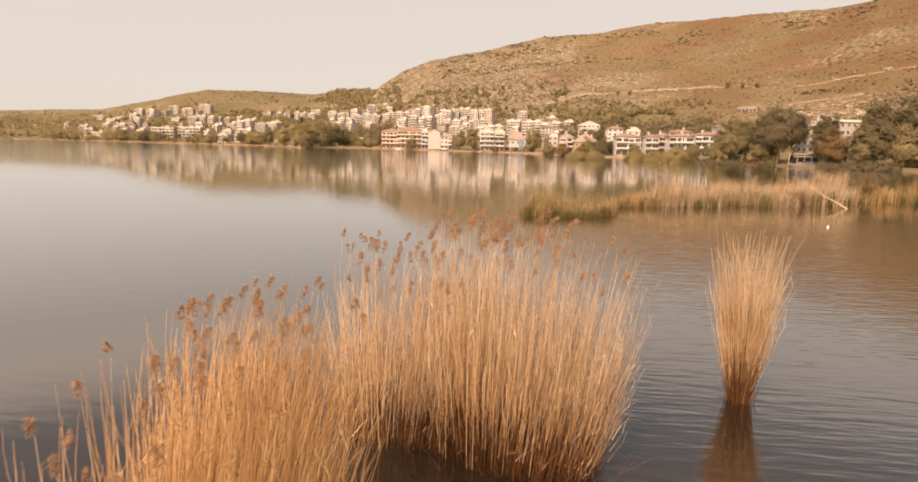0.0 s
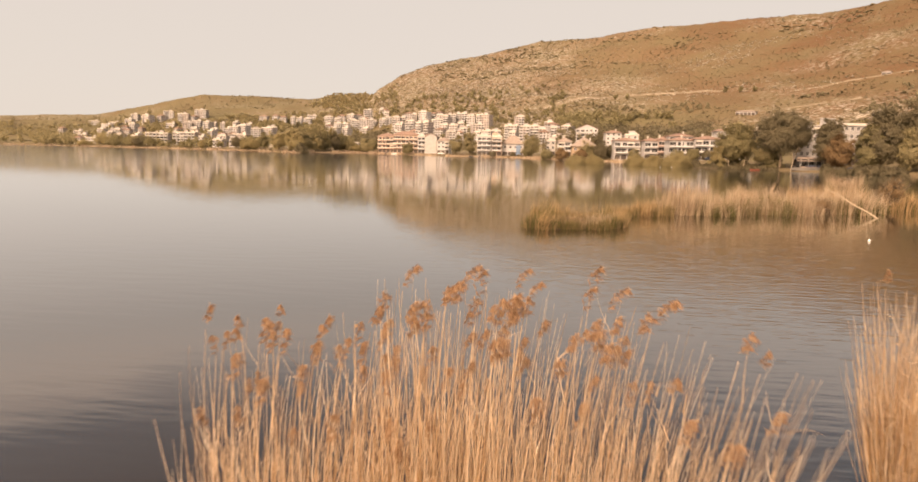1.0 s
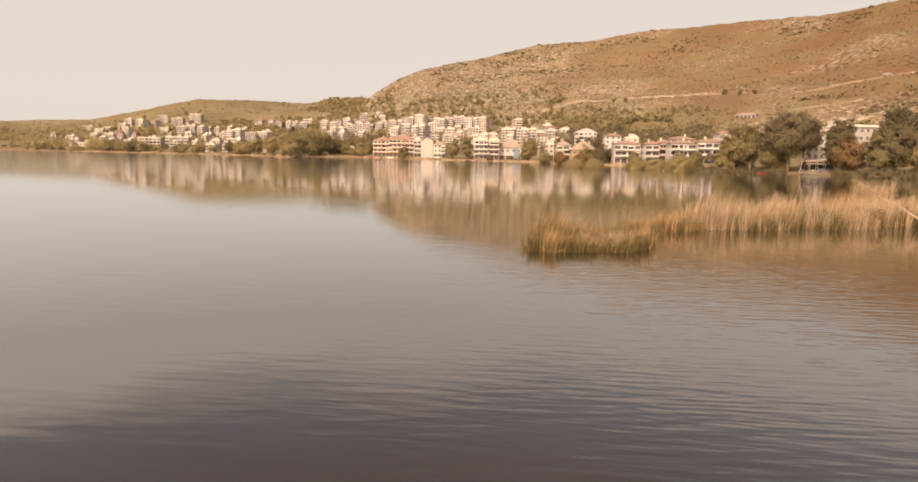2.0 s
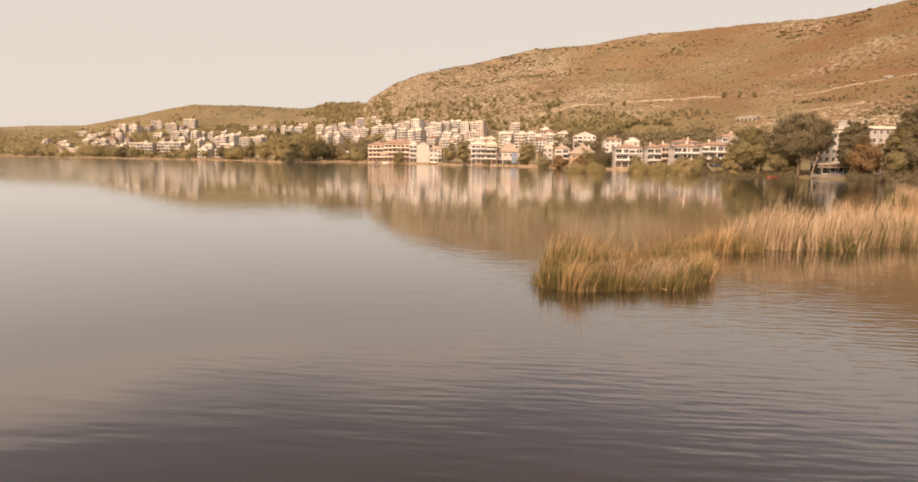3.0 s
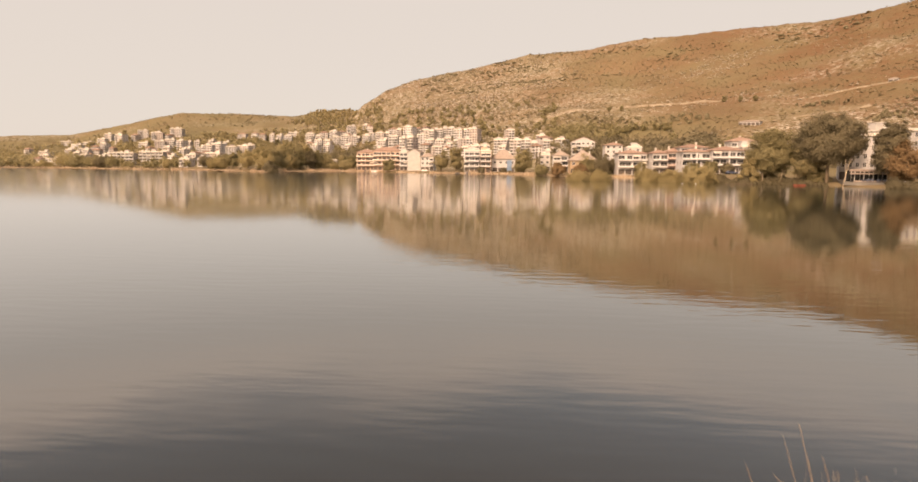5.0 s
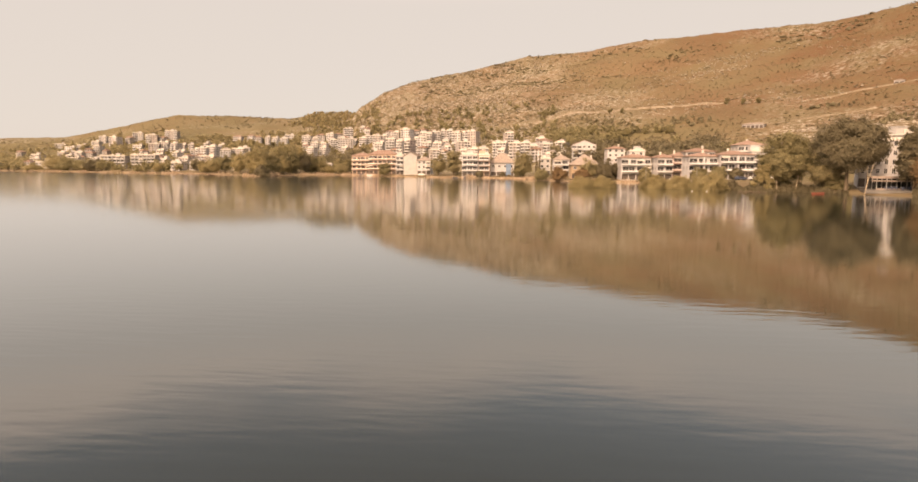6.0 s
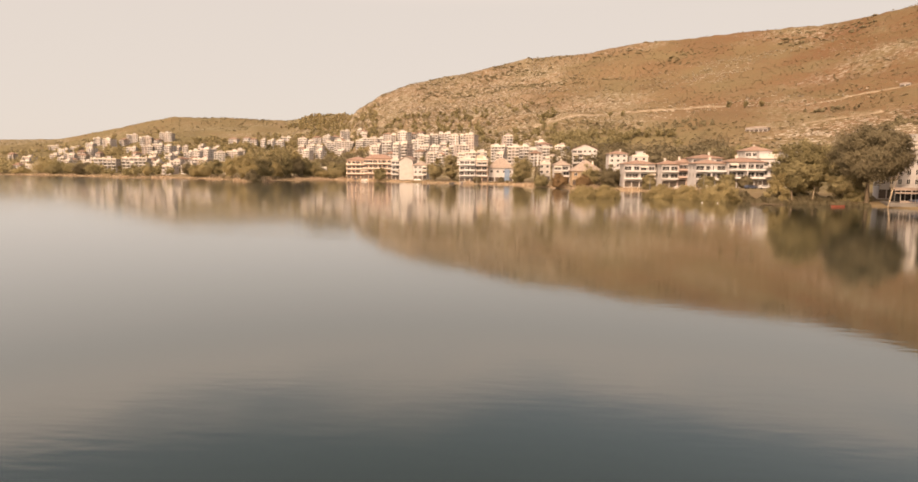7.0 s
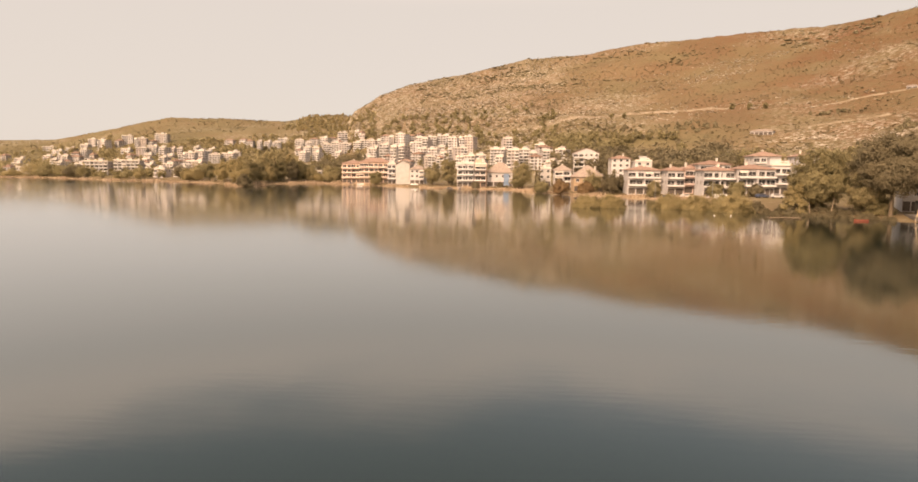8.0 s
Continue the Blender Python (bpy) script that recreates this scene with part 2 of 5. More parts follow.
    colour = layer(colour, (0.30, 0.25, 0.195), 0.45, 0.58, 0.68, amount=0.35)
    rocky.inputs[1].default_value, rocky.inputs[2].default_value, rocky.inputs[3].default_value, rocky.inputs[4].default_value = 1.2, 3.0, 1.0, 0.0
    t.links.new(split.outputs[2], rocky.inputs[0])
    colour = layer(colour, (0.155, 0.116, 0.070), 0.2, 0.25, 0.5, limit=rocky.outputs[0])
    t.links.new(colour, bsdf.inputs["Base Color"])
    return m


WATER, GROUND = water_material(), ground_material()
STRAW = leafy("dry_reed", [(0.36, 0.215, 0.118), (0.70, 0.515, 0.35), (0.93, 0.80, 0.64)], 0.25, 1.5)
STRAW_AMBER = leafy("amber_reed", [(0.38, 0.205, 0.095), (0.62, 0.385, 0.2), (0.84, 0.61, 0.38)], 0.25, 1.5)
# old reed brown, deepened to hold the shade at the stands' feet
STRAW_DARK = leafy("foot_shaded_reed", [(0.045, 0.017, 0.008), (0.155, 0.064, 0.029), (0.42, 0.205, 0.10)], 0.2, 1.5)
PLUME = leafy("reed_plume", [(0.17, 0.085, 0.044), (0.35, 0.205, 0.12), (0.60, 0.42, 0.27)], 0.35, 3.0)
SEDGE = leafy("green_sedge", [(0.056, 0.058, 0.022), (0.108, 0.103, 0.038), (0.185, 0.165, 0.064)], 0.35, 0.9)
SEDGE_DRY = leafy("dry_sedge", [(0.22, 0.122, 0.056), (0.40, 0.26, 0.135), (0.59, 0.44, 0.275)], 0.3, 0.9)
# near-black brown that stands in for shade between the islet blades
GAP_SHADE = leafy("gap_shade_litter", [(0.05, 0.032, 0.016), (0.10, 0.064, 0.032), (0.16, 0.105, 0.055)], 0.2, 1.2)
REED_PALE = leafy("pale_reed", [(0.25, 0.165, 0.105), (0.44, 0.325, 0.225), (0.62, 0.51, 0.385)], 0.3, 0.9)
LEAF_DARK = leafy("dark_leaves", [(0.156, 0.136, 0.088), (0.211, 0.18, 0.115), (0.262, 0.221, 0.143)], 0.58, 0.25)
LEAF_OLIVE = leafy("olive_leaves", [(0.212, 0.188, 0.107), (0.284, 0.245, 0.137), (0.345, 0.293, 0.164)], 0.58, 0.25)
LEAF_LIME = leafy("spring_leaves", [(0.25, 0.215, 0.125), (0.33, 0.28, 0.16), (0.4, 0.34, 0.195)], 0.58, 0.25)
LEAF_WILLOW = leafy("willow_leaves", [(0.28, 0.23, 0.125), (0.35, 0.288, 0.155), (0.415, 0.345, 0.19)], 0.58, 0.25)
LEAF_RUST = leafy("rusty_twigs", [(0.135, 0.083, 0.042), (0.19, 0.12, 0.062), (0.25, 0.162, 0.086)], 0.3, 0.4)
SCRUB_OLIVE = leafy("olive_scrub", [(0.145, 0.127, 0.08), (0.173, 0.148, 0.091), (0.199, 0.168, 0.105)], 0.2, 0.1)
SCRUB_DRY = leafy("brown_scrub", [(0.156, 0.121, 0.076), (0.185, 0.142, 0.088), (0.213, 0.164, 0.103)], 0.2, 0.1)
BARK = material("bark", [(0.06, 0.045, 0.03), (0.12, 0.09, 0.06), (0.18, 0.14, 0.10)], 2.0, 0.9, bump=0.03, stretch=(3, 3, 0.6))
DEADWOOD = material("bleached_wood", [(0.30, 0.23, 0.16), (0.48, 0.39, 0.29)], 6.0, 0.8, bump=0.01, stretch=(1, 1, 4))
MUD = material("wet_peat", [(0.035, 0.025, 0.014), (0.08, 0.055, 0.03)], 1.2, 0.7, bump=0.05)
RENDER = material("painted_plaster", [(0.432, 0.419, 0.419), (0.327, 0.291, 0.278), (0.392, 0.379, 0.377), (0.457, 0.455, 0.464), (0.307, 0.257, 0.239), (0.359, 0.35, 0.35)], 0.5, 0.85, per_object=0.85, bump=0.01, stain=(0.46, 0.41, 0.365), stain_scale=0.25)
WHITE = material("white_plaster", [(0.358, 0.343, 0.338), (0.445, 0.433, 0.432)], 0.4, 0.8, bump=0.01, stain=(0.54, 0.51, 0.47), stain_scale=0.22, stain_edge=(0.55, 0.75))
PINK = material("salmon_plaster", [(0.42, 0.285, 0.225), (0.53, 0.39, 0.315)], 0.4, 0.85, bump=0.01, stain=(0.48, 0.34, 0.26), stain_scale=0.2)
GREY = material("grey_plaster", [(0.306, 0.297, 0.288), (0.396, 0.378, 0.36)], 0.4, 0.85, bump=0.01, stain=(0.36, 0.33, 0.30), stain_scale=0.15)
SALMON_PALE = material("pale_salmon_paint", [(0.54, 0.43, 0.365), (0.66, 0.56, 0.49)], 0.6, 0.85, per_object=0.5)
OCHRE = material("ochre_plaster", [(0.29, 0.205, 0.135), (0.39, 0.285, 0.195)], 0.4, 0.85, bump=0.01, stain=(0.28, 0.18, 0.11), stain_scale=0.2)
MAUVE = material("mauve_plaster", [(0.40, 0.30, 0.27), (0.50, 0.40, 0.36)], 0.4, 0.85, bump=0.01)
BLUE = material("blue_panel", [(0.10, 0.16, 0.24), (0.16, 0.23, 0.32)], 0.6, 0.5)
TILES = material("clay_tiles", [(0.166, 0.103, 0.078), (0.223, 0.144, 0.112), (0.28, 0.195, 0.157)], 0.8, 0.85, per_object=0.35, bump=0.06, bump_scale=3.0, stretch=(1, 0.4, 1))
SLATE = material("brown_roof", [(0.205, 0.162, 0.138), (0.295, 0.24, 0.205)], 0.8, 0.85, bump=0.05, bump_scale=3.0)
CONCRETE = material("pale_concrete", [(0.44, 0.41, 0.37), (0.60, 0.56, 0.51)], 0.5, 0.9, per_object=0.3, bump=0.01)
PARAPET = material("balcony_paint", [(0.438, 0.426, 0.419), (0.549, 0.541, 0.541)], 0.6, 0.8, per_object=0.5)
FAR_GLASS = material("curtained_glass", [(0.05, 0.047, 0.043), (0.187, 0.169, 0.144)], 0.5, 0.3, per_object=0.7)
GLASS = material("window_glass", [(0.018, 0.020, 0.022), (0.05, 0.048, 0.045)], 0.5, 0.12, per_object=0.6, specular=0.6)
SHUTTER = material("dark_opening", [(0.05, 0.04, 0.035), (0.10, 0.08, 0.065)], 0.8, 0.7, per_object=0.5)
AWNING = material("awning_cloth", [(0.55, 0.50, 0.44), (0.72, 0.68, 0.62)], 1.0, 0.9, per_object=0.4)
ROAD = material("dirt_road", [(0.145, 0.112, 0.076), (0.26, 0.215, 0.165)], 0.12, 0.95, bump=0.1, bump_scale=0.8)
PAVING = material("lakeside_road", [(0.1, 0.092, 0.085), (0.16, 0.148, 0.135)], 0.3, 0.9)
METAL = material("galvanised_steel", [(0.30, 0.30, 0.30), (0.42, 0.42, 0.41)], 3.0, 0.45, metallic=0.8)
TYRE = material("rubber", [(0.015, 0.015, 0.015), (0.03, 0.03, 0.03)], 5.0, 0.8)
CAR_PAINTS = [material("car_paint_" + k, [c, tuple(v * 1.1 for v in c)], 1.0, 0.3, specular=0.5) for k, c in (("white", (0.72, 0.72, 0.70)), ("blue", (0.045, 0.06, 0.095)), ("silver", (0.40, 0.40, 0.40)), ("dark", (0.05, 0.05, 0.055)))]
CHAIR_BLUE = material("blue_plastic", [(0.035, 0.045, 0.07), (0.06, 0.075, 0.11)], 3.0, 0.5)
BOULDER = material("limestone", [(0.33, 0.29, 0.24), (0.46, 0.42, 0.36)], 0.3, 0.95, bump=0.1, per_island=0.4)
RED_HULL = material("faded_red_paint", [(0.34, 0.10, 0.07), (0.46, 0.16, 0.11)], 3.0, 0.5, bump=0.005)
PLANKS = material("grey_planks", [(0.16, 0.11, 0.075), (0.27, 0.20, 0.14)], 2.0, 0.85, bump=0.01, stretch=(0.3, 3, 1))


# ---- building helpers ----
def link(name, data, mat, parent=None, label="", at=None):
    ob = new(name, data)
    if mat and not data.materials:
        data.materials.append(mat)
    ob.parent = parent
    if at is not None:
        ob.matrix_basis = at if isinstance(at, Matrix) else Matrix.Translation(at)
    return tagged(ob, label) if label else ob


def part(name, bm, mat, parent=None, label="", at=None):
    """Links a bmesh as one mesh object under a thing or a part."""
    data = bpy.data.meshes.new(name)
    bm.to_mesh(data)
    bm.free()
    return link(name, data, mat, parent, label, at)


def from_arrays(name, points, faces, smooth=False):
    """A mesh from arrays of points and of equal-sided faces."""
    data = bpy.data.meshes.new(name)
    points, faces = np.asarray(points, np.float32), np.asarray(faces, np.int32)
    sides = faces.shape[1]
    data.vertices.add(len(points))
    data.vertices.foreach_set("co", points.ravel())
    data.loops.add(faces.size)
    data.loops.foreach_set("vertex_index", faces.ravel())
    data.polygons.add(len(faces))
    data.polygons.foreach_set("loop_start", np.arange(0, faces.size, sides, dtype=np.int32))
    if smooth:
        data.polygons.foreach_set("use_smooth", np.ones(len(faces), bool))
    data.update(calc_edges=True)
    return data


def thing(name, m, label, category, group="", kind=""):
    ob = new(name)
    ob.matrix_basis = m
    return tagged(ob, label, category, group, kind)


def box(bm, x0, x1, y0, y1, z0, z1):
    v = [bm.verts.new((x, y, z)) for x in (x0, x1) for y in (y0, y1) for z in (z0, z1)]
    for f in ((0, 1, 3, 2), (4, 6, 7, 5), (0, 4, 5, 1), (2, 3, 7, 6), (0, 2, 6, 4), (1, 5, 7, 3)):
        bm.faces.new([v[k] for k in f])
    return v


def boxes(*sizes):
    bm = bmesh.new()
    for s in sizes:
        box(bm, *s)
    return bm


def tube(bm, a, b, ra, rb, sides=6):
    """A tapered stick from a to b."""
    a, b = Vector(a), Vector(b)
    turn = (b - a).to_track_quat("Z", "Y").to_matrix()
    rings = []
    for centre, radius in ((a, ra), (b, rb)):
        rings.append([bm.verts.new(centre + turn @ Vector((radius * math.cos(2 * math.pi * k / sides), radius * math.sin(2 * math.pi * k / sides), 0))) for k in range(sides)])
    for k in range(sides):
        bm.faces.new((rings[0][k], rings[0][(k + 1) % sides], rings[1][(k + 1) % sides], rings[1][k]))
    bm.faces.new(rings[1])
    bm.faces.new(rings[0][::-1])


# The lie of the land: bearings in degrees from north, seen from HUB, and distances in metres.
HUB = (0.0, 30.0)
LATTICE = np.random.RandomState(7).rand(256, 256)


def value_noise(x, y, octaves=4):
    """Smooth noise about 0, from lattice values, one unit per cell."""
    x, y = np.asarray(x, float), np.asarray(y, float)
    total, gain = np.zeros_like(x + y), 1.0
    for k in range(octaves):
        xi, yi = np.floor(x).astype(int), np.floor(y).astype(int)
        fx, fy = x - xi, y - yi
        fx, fy = fx * fx * (3 - 2 * fx), fy * fy * (3 - 2 * fy)
        a, b = LATTICE[xi % 256, yi % 256], LATTICE[(xi + 1) % 256, yi % 256]
        c, d = LATTICE[xi % 256, (yi + 1) % 256], LATTICE[(xi + 1) % 256, (yi + 1) % 256]
        total += gain * ((a * (1 - fx) + b * fx) * (1 - fy) + (c * (1 - fx) + d * fx) * fy - 0.5)
        x, y, gain = x * 2.03 + 17.3, y * 2.03 + 5.7, gain * 0.5
    return total


SHORE = ([-180, -135, -90, -60, -40, -36, -32, -28, -24, -22.3, -20.5, -17, -11, -7.6, -4.6, 0, 2.7, 5, 11, 15, 17.2, 18.3, 23, 26, 29, 32, 40, 60, 90, 135, 180],
         [420, 600, 900, 820, 690, 630, 540, 505, 450, 398, 440, 480, 420, 390, 384, 366, 340, 312, 290, 258, 228, 208, 206, 202, 194, 188, 185, 184, 200, 300, 420])
# left-hand hill behind the town, and the mountain: height of the crest per metre of distance, and its distance
HILL = ([-180, -120, -60, -45, -40.8, -37, -34, -31, -29, -24.3, -20, -18.8, -18.2, -15, -13.9, -10, 0, 20, 60, 120, 180],
        [0.06, 0.05, 0.03, 0.032, 0.036, 0.040, 0.053, 0.068, 0.076, 0.077, 0.076, 0.080, 0.085, 0.088, 0.086, 0.07, 0.05, 0.04, 0.04, 0.05, 0.06])
MOUNTAIN = ([-180, -17, -15.5, -13.9, -11.8, -9.2, -4, 1.2, 6.3, 11.2, 16, 20, 24.3, 28, 30.5, 36, 45, 60, 100, 180],
            [0.0, 0.0, 0.06, 0.096, 0.120, 0.138, 0.155, 0.178, 0.181, 0.194, 0.202, 0.203, 0.204, 0.211, 0.217, 0.235, 0.24, 0.20, 0.08, 0.0])


def bearing(x, y):
    return np.degrees(np.arctan2(x - HUB[0], y - HUB[1])), np.hypot(x - HUB[0], y - HUB[1])


def land(x, y):
    """Height of the ground over the water's level."""
    x, y = np.asarray(x, float), np.asarray(y, float)
    a, r = bearing(x, y)
    shore = np.interp(a, *SHORE) + 7 * value_noise(x / 45, y / 45, 3)
    inland = r - shore
    beach = np.clip(inland / 14, -3, 1) * 1.1 + np.clip((inland - 14) / 60, 0, 1) * 1.2
    rough = value_noise(x / 170, y / 170, 6)
    z = beach
    for table, crest, power in ((HILL, np.interp(a, [-60, -36, -30, -14, 20], [1500, 1400, 1270, 1150, 1100]), 1.75),
                                (MOUNTAIN, np.interp(a, [-16, -4, 2, 15, 31, 60], [1060, 1180, 1240, 1140, 1040, 900]), np.interp(a, [-14, 6, 18, 32], [1.7, 1.5, 1.95, 2.0]))):
        top = np.interp(a, *table) * crest
        foot = shore + 45
        u = np.clip((r - foot) / (crest - foot), 0, 1)
        past = np.clip((r - crest) / 900, 0, 1)
        rise = top * u ** power * (1 - 0.5 * past * past * (3 - 2 * past))
        rise = rise + rise * 0.20 * rough * np.clip(1.15 - u, 0, 1) * np.clip(u * 3, 0, 1)
        z = np.maximum(z, 2.2 * np.clip(inland / 40, -1, 1) + rise)
    return np.where(inland < 0, np.maximum(beach, -3.0), z)


# ---- ground and water ----
def build_ground():
    """One sheet from the lake's bed over shore, town and mountain out to the horizon."""
    bearings = np.concatenate([np.arange(-180, -52, 3.0), np.arange(-52, 48, 0.16), np.arange(48, 180, 3.0)])
    reach = np.concatenate([[1, 60, 120, 150], np.arange(170, 520, 4.5), np.arange(520, 1420, 8.0), [1450, 1500, 1570, 1660, 1800, 2000, 2300, 2700, 3300, 4100]])
    a, r = np.meshgrid(np.radians(bearings), reach, indexing="ij")
    x, y = HUB[0] + r * np.sin(a), HUB[1] + r * np.cos(a)
    z = land(x, y)
    z = z + np.clip((r - 420) / 100, 0, 1) * 1.6 * value_noise(x / 22, y / 22, 3)
    n, k = a.shape
    i, j = np.meshgrid(np.arange(n), np.arange(k - 1), indexing="ij")
    nxt = (i + 1) % n
    faces = np.stack([i * k + j, i * k + j + 1, nxt * k + j + 1, nxt * k + j], -1).reshape(-1, 4)
    return tagged(link("ground", from_arrays("ground", np.stack([x, y, z], -1).reshape(-1, 3), faces[:, ::-1], True), GROUND),
                  "dry grassy shore rising to olive-brown rocky scrub mountain", "ground", kind="structure")


def build_water():
    bm = bmesh.new()
    bmesh.ops.create_circle(bm, cap_ends=True, segments=64, radius=1500)
    return tagged(part("water", bm, WATER), "calm grey-green lake water with faint ripples", "lake", kind="structure")


build_ground()
build_water()


def ribbon(name, line, width, bank, mat, label):
    """A road laid on the slope along a line of places, with a cut bank on its upper side."""
    p = [Vector((x, y, 0)) for x, y in line]
    fine = []
    for a, b in zip(p, p[1:]):
        fine += [a.lerp(b, k / 12) for k in range(12)]
    fine.append(p[-1])
    smooth = [sum((fine[max(0, min(len(fine) - 1, k + d))] for d in range(-5, 6)), Vector()) / 11 for k in range(len(fine))]
    verts, faces = [], []
    for k, c in enumerate(smooth):
        along = (smooth[min(k + 1, len(smooth) - 1)] - smooth[max(k - 1, 0)]).normalized()
        up = Vector((-along.y, along.x, 0))
        z = float(land(c.x, c.y)) + 0.5
        w = width * (1 + 0.5 * float(value_noise(k * 0.37, 3.1, 2)))
        h = bank * (1 + 0.9 * float(value_noise(k * 0.6, 9.4, 3)))
        for side, dz in ((-w * 0.75, -2.5), (-w / 2, 0), (w / 2, 0), (w / 2 + h * 0.7, h)):
            q = c + up * side
            verts.append((q.x, q.y, z + dz))
        if k:
            for s in range(3):
                faces.append(((k - 1) * 4 + s, (k - 1) * 4 + s + 1, k * 4 + s + 1, k * 4 + s))
    return tagged(link(name, from_arrays(name, verts, faces), mat), label, "road", kind="structure")


ribbon("road", [(20, 752), (42, 754), (80, 757), (117, 780), (150, 788), (180, 780), (213, 741), (222, 727)], 2.0, 1.5, ROAD, "pale dirt road cut across the mountain slope")
ribbon("road", [(276, 676), (290, 676), (315, 680), (345, 666), (380, 645)], 0.8, 0.5, ROAD, "pale upper track across the eastern slope")
ribbon("road", [(240, 600), (254, 599), (271, 597), (295, 600), (310, 604)], 1.6, 0.6, ROAD, "narrow pale track across the lower slope")


# ---- plants ----
def quads(centres, across, along):
    """Four-cornered leaves from centres and two half-axes each."""
    p = np.stack([centres - across - along, centres + across - along, centres + across * 0.7 + along, centres - across * 0.7 + along], 1)
    return p.reshape(-1, 3), np.arange(len(centres) * 4).reshape(-1, 4)


def unit(v):
    return v / np.maximum(np.linalg.norm(v, axis=-1, keepdims=True), 1e-9)


def crown_points(rng, h, w, base, clumps, leaves, shape):
    """Leaf places in uneven clumps that fill a crown from height base to h, w across."""
    mid, tall = (h + base) / 2, (h - base) / 2
    d = unit(rng.normal(size=(clumps, 3)))
    if shape == "dome":
        d[:, 2] = np.abs(d[:, 2])
        mid, tall = base, h - base
    if shape == "willow":
        mid, tall = base + (h - base) * 0.42, (h - base) * 0.58
        d[:, 2] = np.where(d[:, 2] < 0, d[:, 2] * 0.75, d[:, 2])
    far = rng.uniform(0.30, 0.90, (clumps, 1)) ** 0.6
    c = d * far * np.array([w / 2, w / 2, tall]) * rng.uniform(0.82, 1.08, (clumps, 1))
    if shape == "poplar":
        c[:, :2] *= np.clip(1.1 - 0.6 * (c[:, 2:] / tall + 0.3), 0.25, 1)
    c[:, 2] += mid
    own = rng.integers(0, clumps, leaves)
    size = rng.uniform(0.55, 1.3, clumps) * w * (46 / clumps) ** 0.33 * (0.145 if shape != "dome" else 0.115)
    p = c[own] + np.clip(rng.normal(size=(leaves, 3)), -2.1, 2.1) * 0.60 * size[own][:, None] * np.array([1, 1, 0.85])
    out = unit(unit(p - c[own]) * 0.25 + unit(p - np.array([0, 0, mid * 0.7])) * 0.9 + rng.normal(size=p.shape) * 0.35)
    keep = p[:, 2] > base * 0.6
    return c, p[keep], out[keep]


def leaf_mesh(rng, name, p, out, size):
    """Leaves at the places p that mostly face outwards."""
    a = unit(np.cross(out, rng.normal(size=p.shape)))
    b = unit(np.cross(out, a))
    s = size * rng.uniform(0.6, 1.3, (len(p), 1))
    return from_arrays(name, *quads(p, a * s * 0.42, b * s * 0.6))


def tree(m, seed, h, w, leaves, leaf, mat, label, shape="round", base=0.18, name="tree", clumps=46, category="tree", group=""):
    """Trunk with limbs that reach into the crown, and a crown of single leaves in clumps."""
    rng = np.random.default_rng(seed)
    root = thing(name, m, label, category, group)
    low = h * base
    centres, p, out = crown_points(rng, h, w, low, clumps, leaves, shape)
    bm = bmesh.new()
    if shape == "dome":
        for c in centres[:14]:
            tube(bm, (c[0] * 0.25, c[1] * 0.25, -0.4), (c[0] * 0.9, c[1] * 0.9, c[2] * 0.9), 0.06, 0.02, 5)
        part("stems", bm, BARK, root)
    else:
        lean = Vector((rng.uniform(-0.03, 0.03) * h, rng.uniform(-0.03, 0.03) * h, 0))
        top = lean + Vector((0, 0, h * 0.72))
        tube(bm, (0, 0, -0.5), lean * 0.4 + Vector((0, 0, low * 1.3)), h * 0.026, h * 0.019, 8)
        tube(bm, lean * 0.4 + Vector((0, 0, low * 1.2)), top, h * 0.019, h * 0.005, 7)
        for c in centres[:18]:
            start = lean * 0.6 + Vector((0, 0, min(h * 0.65, max(low * 0.9, c[2] * 0.6))))
            tube(bm, start, c, h * 0.008, h * 0.002, 5)
        part("trunk", bm, BARK, root)
    link("crown", leaf_mesh(rng, "crown", p, out, leaf), mat, root)
    return root


def on_land(x, y, dz=0.0):
    return float(land(x, y)) + dz


def woods(name, seed, places, heights, leaves, leaf, mat, label):
    """Far trees that nobody could count, as one object."""
    rng = np.random.default_rng(seed)
    every, facing = [], []
    for (x, y), h in zip(places, heights):
        _, p, out = crown_points(rng, h, h * rng.uniform(0.6, 0.95), h * 0.08, 9, leaves, "round")
        facing.append(out)
        every.append(p + np.array([x, y, on_land(x, y) - 0.3]))
    return tagged(link(name, leaf_mesh(rng, name, np.concatenate(every), np.concatenate(facing), leaf), mat), label, "woods", kind="stuff")


def scatter(rng, count, bearings, reach, patch=0.0, cell=90.0):
    """Places on the land in a sector, thinned by patchy noise."""
    a, r = np.radians(rng.uniform(*bearings, count * 4) if len(bearings) == 2 else rng.normal(*bearings[:2], count * 4)), rng.uniform(*reach, count * 4)
    x, y = HUB[0] + r * np.sin(a), HUB[1] + r * np.cos(a)
    good = (land(x, y) > 0.8) & (value_noise(x / cell, y / cell, 3) > patch)
    return x[good][:count], y[good][:count]


